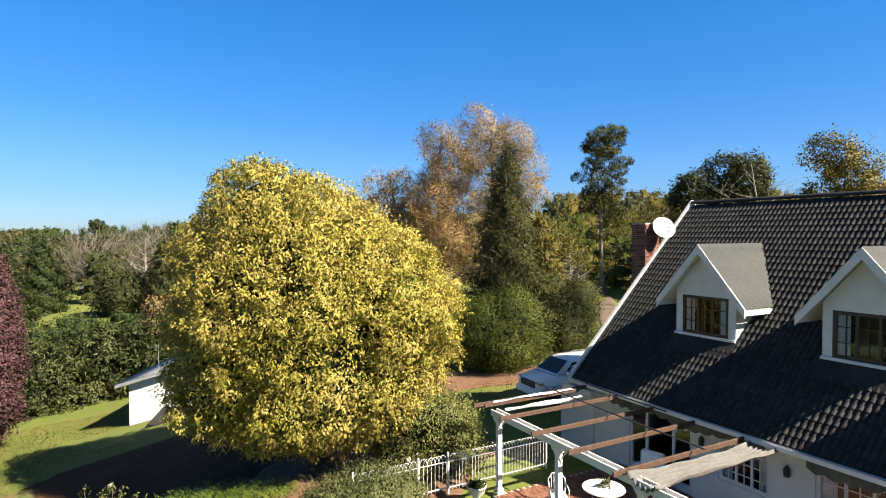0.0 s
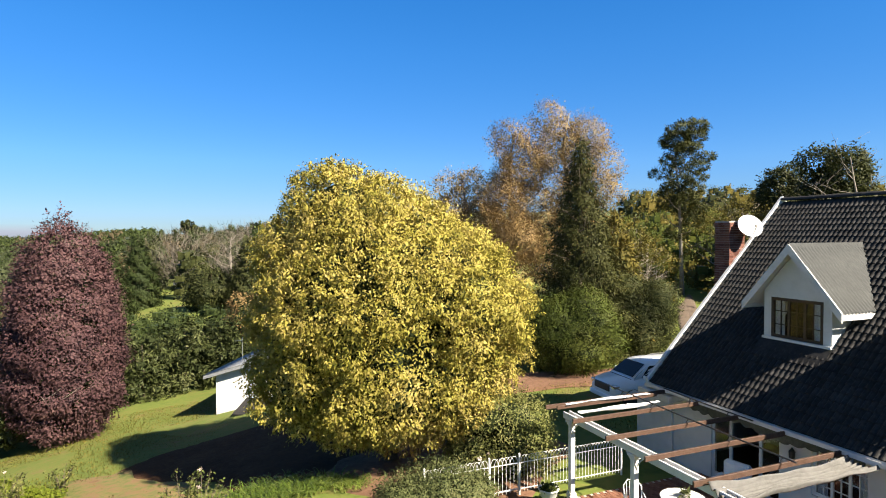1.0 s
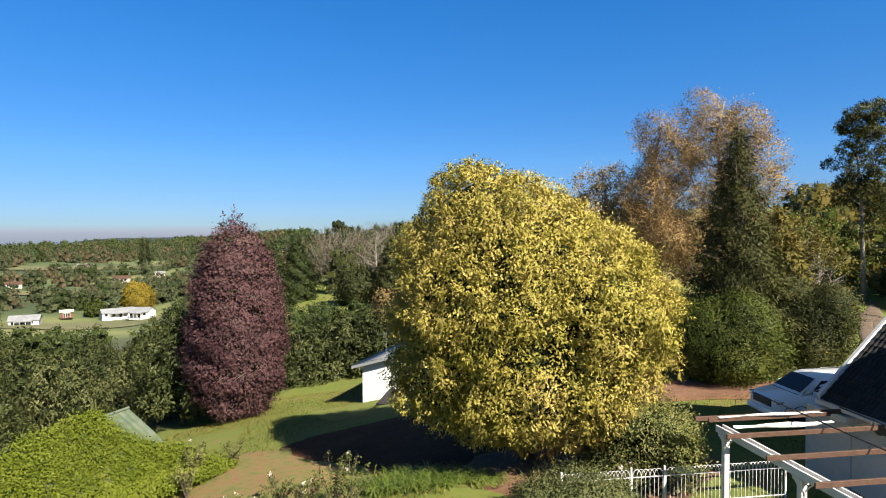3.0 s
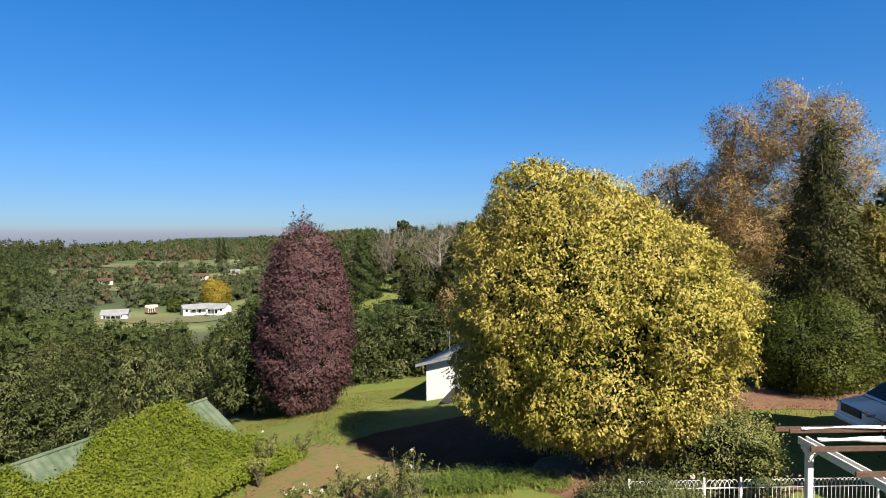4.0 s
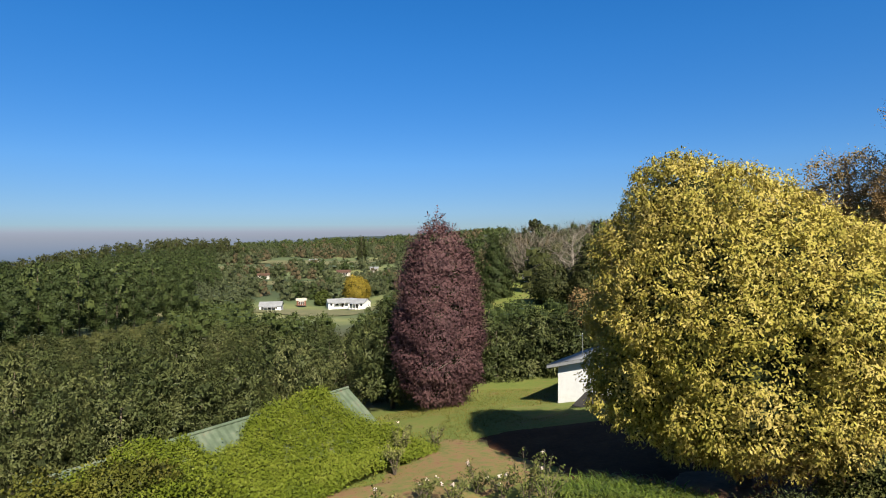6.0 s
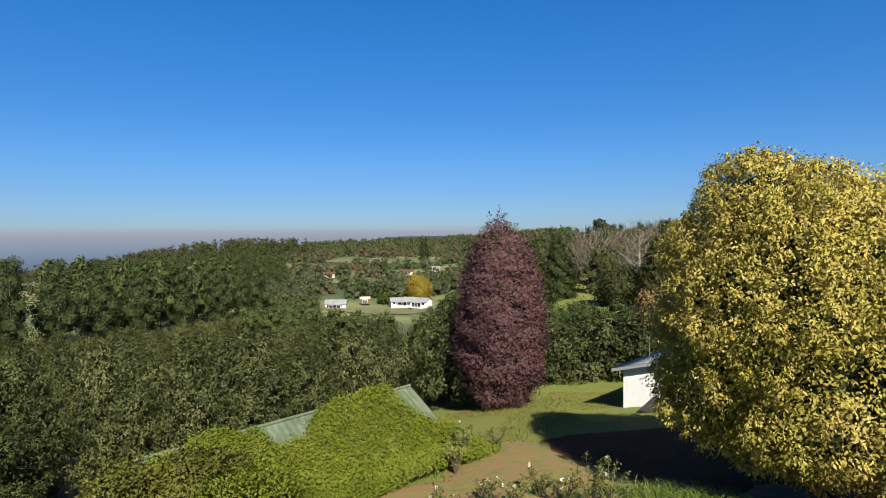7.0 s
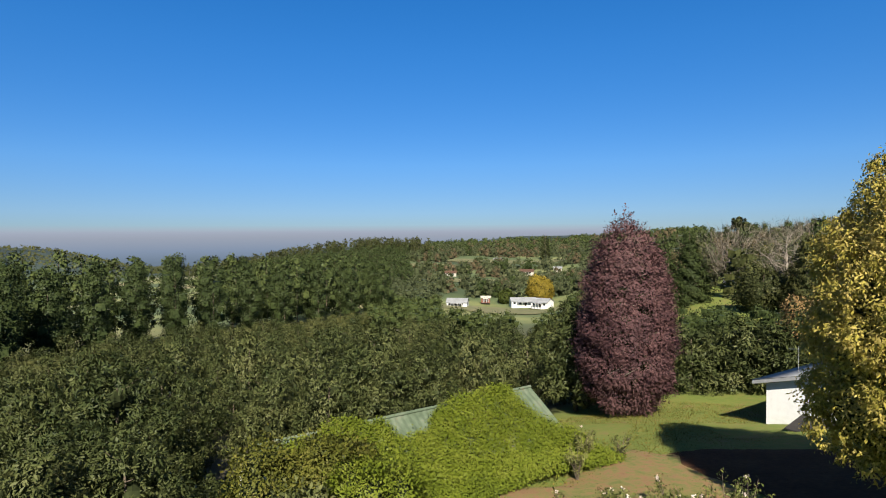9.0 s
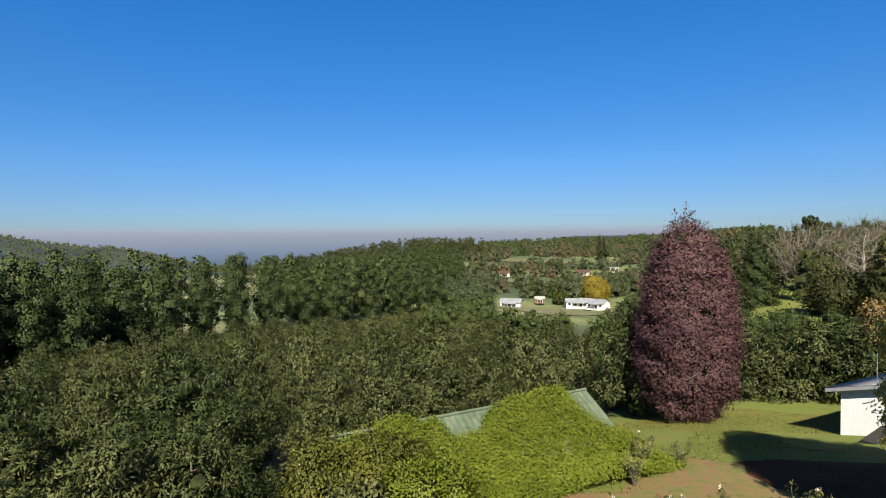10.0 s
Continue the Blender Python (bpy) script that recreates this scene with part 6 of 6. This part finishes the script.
def strap_clump(az, r, seed, n=150, L=0.7):
    g = np.random.default_rng(seed)
    x, y = polar(az, r)
    Q = []
    for k in range(n):
        a = g.uniform(0, 6.28)
        l = L * g.uniform(0.6, 1.1)
        o = np.array([g.normal(0, 0.25), g.normal(0, 0.25), 0])
        d, sd = np.array([math.cos(a), math.sin(a), 0]), np.array([-math.sin(a), math.cos(a), 0]) * 0.018
        prev = None
        for s in np.linspace(0, 1, 5):
            p = o + d * l * s * 0.75 + np.array([0, 0, l * (1.1 * s - 0.75 * s * s)])
            w = sd * (1.0 - 0.85 * s)
            if prev is not None:
                Q.append([prev[0] - prev[1], prev[0] + prev[1], p + w, p - w])
            prev = (p, w)
    t = thing("agapanthus", "clump of arching strap-shaped green leaves", "plant", on_ground(x, y), "strap-leaved clumps")
    part_me("leaves", quads_mesh("leaves", np.array(Q), "strap_leaf"), t)


for i, (az, r) in enumerate(((28.0, 18.4), (26.2, 18.7), (24.0, 18.5), (22.0, 18.2), (20.0, 18.0), (18.2, 17.9), (25.2, 17.7), (21.2, 17.5), (29.6, 18.8), (16.2, 17.6), (23.2, 17.4), (27.2, 17.8))):
    strap_clump(az, r, 80 + i, 190, 0.62 + 0.05 * (i % 4))


# ---- grass tufts ----
def grass():
    g = np.random.default_rng(90)
    n = 90000
    az, r = g.uniform(-18, 62, n), np.sqrt(g.uniform(14.5 ** 2, 42 ** 2, n))
    x, y = -r * np.sin(np.radians(az)), r * np.cos(np.radians(az))
    hx, hy = x * math.cos(radians(61.33)) - y * math.sin(radians(61.33)), x * math.sin(radians(61.33)) + y * math.cos(radians(61.33))
    patchy = np.sin(x * 0.55 + 2 * np.sin(y * 0.3)) * np.sin(y * 0.5 + np.sin(x * 0.4)) > -0.25
    keep = patchy & ~((hx > -15.1) & (hy > 8.9)) & (np.hypot(x + 2.8, y - 20.3) > 5.5) & (np.hypot(x + 8.6, y - 22) > 5.2)
    x, y = x[keep], y[keep]
    P = np.stack([x, y, ground_z(x, y) + 0.02], 1)
    O = np.tile(np.array([[0, 0, 1.0]]), (len(P), 1))
    q = leaves(g, P, O, 0.075, 0.03, 0, 0.35)
    tagged(new("grass", quads_mesh("grass", q, "grass_blade")), "short tufted green lawn grass", "grass", kind="stuff")




# ---- trees on the rise and across the valley ----
def pine(az, r, h):
    g = np.random.default_rng(15)
    x, y = polar(az, r)
    lobes = []
    for k in range(22):
        t = 0.5 + 0.5 * (k + 0.5) / 22
        a = k * 2.4
        rad = 1.7 * (1.2 - 0.75 * abs(t - 0.72) * 2) * g.uniform(0.4, 1)
        lobes.append((math.cos(a) * rad, math.sin(a) * rad, h * t * 0.985, 1.0, 1.0, 0.4))
    lobes += [(0.7, 0, h * 0.97, 1.4, 1.2, 0.6), (-0.5, 0.2, h * 0.9, 1.5, 1.2, 0.6), (0.9, 0.1, h * 0.44, 1.0, 0.9, 0.6), (-0.6, 0.1, h * 0.36, 0.8, 0.8, 0.6)]
    P, O = lobe_points(g, lobes, 1700, 0.6)
    q = tufts(g, P, O, 13, 0.2, 0.26, 0.075, rough=0.06, droop=-0.1)
    tree_thing("pine_tree", "tall slender pine with a tufted irregular crown", q, "dark_leaf", limbs(g, h * 0.96, 2.2, 0.2, 18, (0.35, 0.97), lean=-0.6), "pale_bark", on_ground(x, y))


pine(-15.6, 60, 16.7)


def bare_tree(az, r, h, w, name, label, leaf, n, seed, category="tree", size=0.18):
    g = np.random.default_rng(seed)
    lobes = []
    for k in range(14):
        a = k * 2.4
        rad = w * math.sqrt((k + 0.5) / 14) * 0.8
        lobes.append((math.cos(a) * rad, math.sin(a) * rad, h * (0.95 - 0.3 * rad / w) + g.uniform(-0.4, 0.3), w * 0.3, w * 0.3, h * 0.09))
    P, O = lobe_points(g, lobes, n, 0.5)
    q = tufts(g, P, O, 9, w * 0.09, size, size * 0.5, rough=w * 0.04)
    x, y = polar(az, r)
    tree_thing(name, label, q, leaf, limbs(g, h * 0.9, w * 1.1, 0.025 * h, 30, (0.2, 0.95), fork=6), "pale_bark", on_ground(x, y, seed * 31), category)


bare_tree(-20.5, 62, 9.0, 5.0, "acacia_tree", "spreading thin-leaved tree with open grey branches", "olive_leaf", 700, 16)
bare_tree(-12.6, 50, 6.5, 2.6, "bare_tree", "small half-bare tree with dark branches", "olive_leaf", 160, 17)
bare_tree(-10.6, 46, 8.0, 2.6, "bare_tree", "thin olive tree with grey twigs", "olive_leaf", 420, 18)
def dead_limbs(az, r, h):
    g = np.random.default_rng(77)
    x, y = polar(az, r)
    t = thing("dead_tree", "bare pale dead tree rising over the roof ridge", "tree", on_ground(x, y, 0))
    part("trunk", limbs(g, h, 6.0, 0.2, 14, (0.4, 0.97), lean=-2.4, fork=5), "pale_bark", t, smooth=True)


dead_limbs(-30.6, 53, 12.3)
plane_tree(-27.5, 60, 13.5, 4.8, "evergreen_tree", "dense dark tree behind the roof ridge", "dark_leaf", n=3200, per=14, seed=19, low=0.3)
plane_tree(-23.6, 70, 11.5, 3.6, "evergreen_tree", "dark rounded tree behind the roof ridge", "dark_leaf", n=2200, per=12, seed=20, low=0.3)
plane_tree(-35.0, 64, 15.0, 5.0, "autumn_tree", "tall tree with yellowing leaves and a bare top", "olive_leaf", n=2000, per=12, seed=25, low=0.2)
plane_tree(-40.0, 58, 12.5, 4.6, "autumn_tree", "russet tree behind the roof ridge", "rust_leaf", n=900, per=12, seed=26, low=0.3)
conifer(26.0, 100, 12.5, 4.0, "evergreen_tree", "dark spreading conifer beyond the lawn", "dark_leaf", n=1400, per=9, size=0.5, seed=27)
conifer(37.5, 108, 14.5, 4.2, "evergreen_tree", "grey-green drooping conifer beyond the clearing", "gum_leaf", n=1700, per=9, size=0.5, seed=28)
conifer(35.2, 118, 14.0, 4.5, "evergreen_tree", "dark layered conifer beyond the clearing", "gum_leaf", n=1600, per=9, size=0.5, seed=29)
bare_tree(27.5, 120, 13.0, 6.5, "bare_tree", "leafless pale grey tree on the far slope", "olive_leaf", 60, 36)
bare_tree(24.5, 125, 13.0, 6.0, "bare_tree", "leafless grey tree among dark conifers", "olive_leaf", 60, 37)
round_bush("evergreen_tree", "rounded dark green tree beside the clearing", 29.2, 104, 8, 7.5, "dark_leaf", n=700, per=12, size=0.4, seed=38, category="tree")
round_bush("autumn_tree", "orange-brown tree beside the lawn's far edge", 25.8, 62, 6, 6.5, "rust_leaf", n=420, per=9, size=0.25, seed=39, category="tree")
round_bush("autumn_tree", "bright yellow tree beside the far white house", 48.9, 318, 15, 15, "gold_leaf", n=900, per=10, size=0.9, seed=40, category="tree")
round_bush("autumn_tree", "green-gold tree before the far red roof", 52.3, 312, 8, 8, "hedge_leaf", n=300, per=9, size=0.9, seed=41, category="tree")
conifer(48.4, 560, 26, 5.0, "evergreen_tree", "lone dark tree on the skyline", "dark_leaf", n=420, per=8, size=1.2, seed=42, taper=0.5)
plane_tree(31.0, 300, 17, 5.0, "evergreen_tree", "tall dark tree on the skyline", "dark_leaf", n=420, per=8, size=1.0, seed=43, low=0.3)


def far_house(az, r, L, D, wall, label, turn, roof="grey_iron", walls="white_wall", dz=0.0):
    x, y = polar(az, r)
    h = thing("far_house", label, "house", Matrix.Translation((x, y, gz(x, y) + dz)) @ pose(0, 0, 0, 0, 0, turn), "far houses")
    part("wall", prism([(-D / 2, -1), (D / 2, -1), (D / 2, wall), (0, wall + D * 0.22), (-D / 2, wall)], -L / 2, L / 2, "x"), walls, h)
    for s in (-1, 1):
        part("roof", prism([(0, wall + D * 0.22 + 0.1), (s * (D / 2 + 0.5), wall - 0.15), (s * (D / 2 + 0.5), wall - 0.3), (0, wall + D * 0.22 - 0.05)], -L / 2 - 0.4, L / 2 + 0.4, "x"), roof, h)
    for k in range(int(L / 3)):
        xx = -L / 2 + 1.5 + k * 3
        part("window", boxes((xx - 0.6, -D / 2 - 0.03, 0.9, xx + 0.6, -D / 2 + 0.05, 2.0)), "dark_glass", h)
    part("door", boxes((0.2, -D / 2 - 0.035, 0, 1.1, -D / 2 + 0.05, 2.0)), "dark_wood", h)
    part("veranda_roof", prism([(-D / 2 - 2.2, wall - 0.55), (-D / 2, wall - 0.2), (-D / 2, wall - 0.1), (-D / 2 - 2.2, wall - 0.45)], -L * 0.3, L * 0.3, "x"), roof, h)
    for k in range(4):
        xx = -L * 0.28 + k * L * 0.187
        part("post", boxes((xx - 0.08, -D / 2 - 2.1, -0.5, xx + 0.08, -D / 2 - 1.94, wall - 0.55)), "white_paint", h)
    return h


far_house(57.1, 285, 10, 7, 2.6, "small white house with a grey roof across the valley", 48)
far_house(50.6, 300, 13, 6.5, 2.6, "long white farmhouse with a grey roof", 62, dz=1.5)
far_house(48.7, 290, 9, 7, 2.6, "white gabled farmhouse wing with a grey roof", 20, dz=1.2)
far_house(54.3, 305, 4.6, 3.4, 1.9, "small brown outbuilding across the field", 55, roof="mortar", walls="paving", dz=2)
far_house(57.8, 420, 8, 5, 2.2, "low house among trees across the valley", 60, roof="brown_wood", walls="stone", dz=0.5)
far_house(50.2, 430, 10, 6, 2.4, "house with a red roof among trees", 50, roof="brown_wood", walls="stone", dz=2.2)
far_house(53.0, 520, 8, 5, 2.2, "pale house high across the valley", 50, walls="stone", dz=2.5)
far_house(47.2, 440, 6, 4, 2.2, "pale house among trees across the valley", 50, walls="stone", dz=2)
far_house(31.5, 150, 4, 3.2, 2.0, "little white house beyond the clearing", 30, dz=-0.8)
far_house(-13.4, 185, 11, 7, 2.8, "pale house on the rise behind the trees", -12, dz=-2.2)
far_house(-15.9, 190, 9, 7, 2.8, "white house on the rise behind the pine", -20, dz=-2.5)
grass()
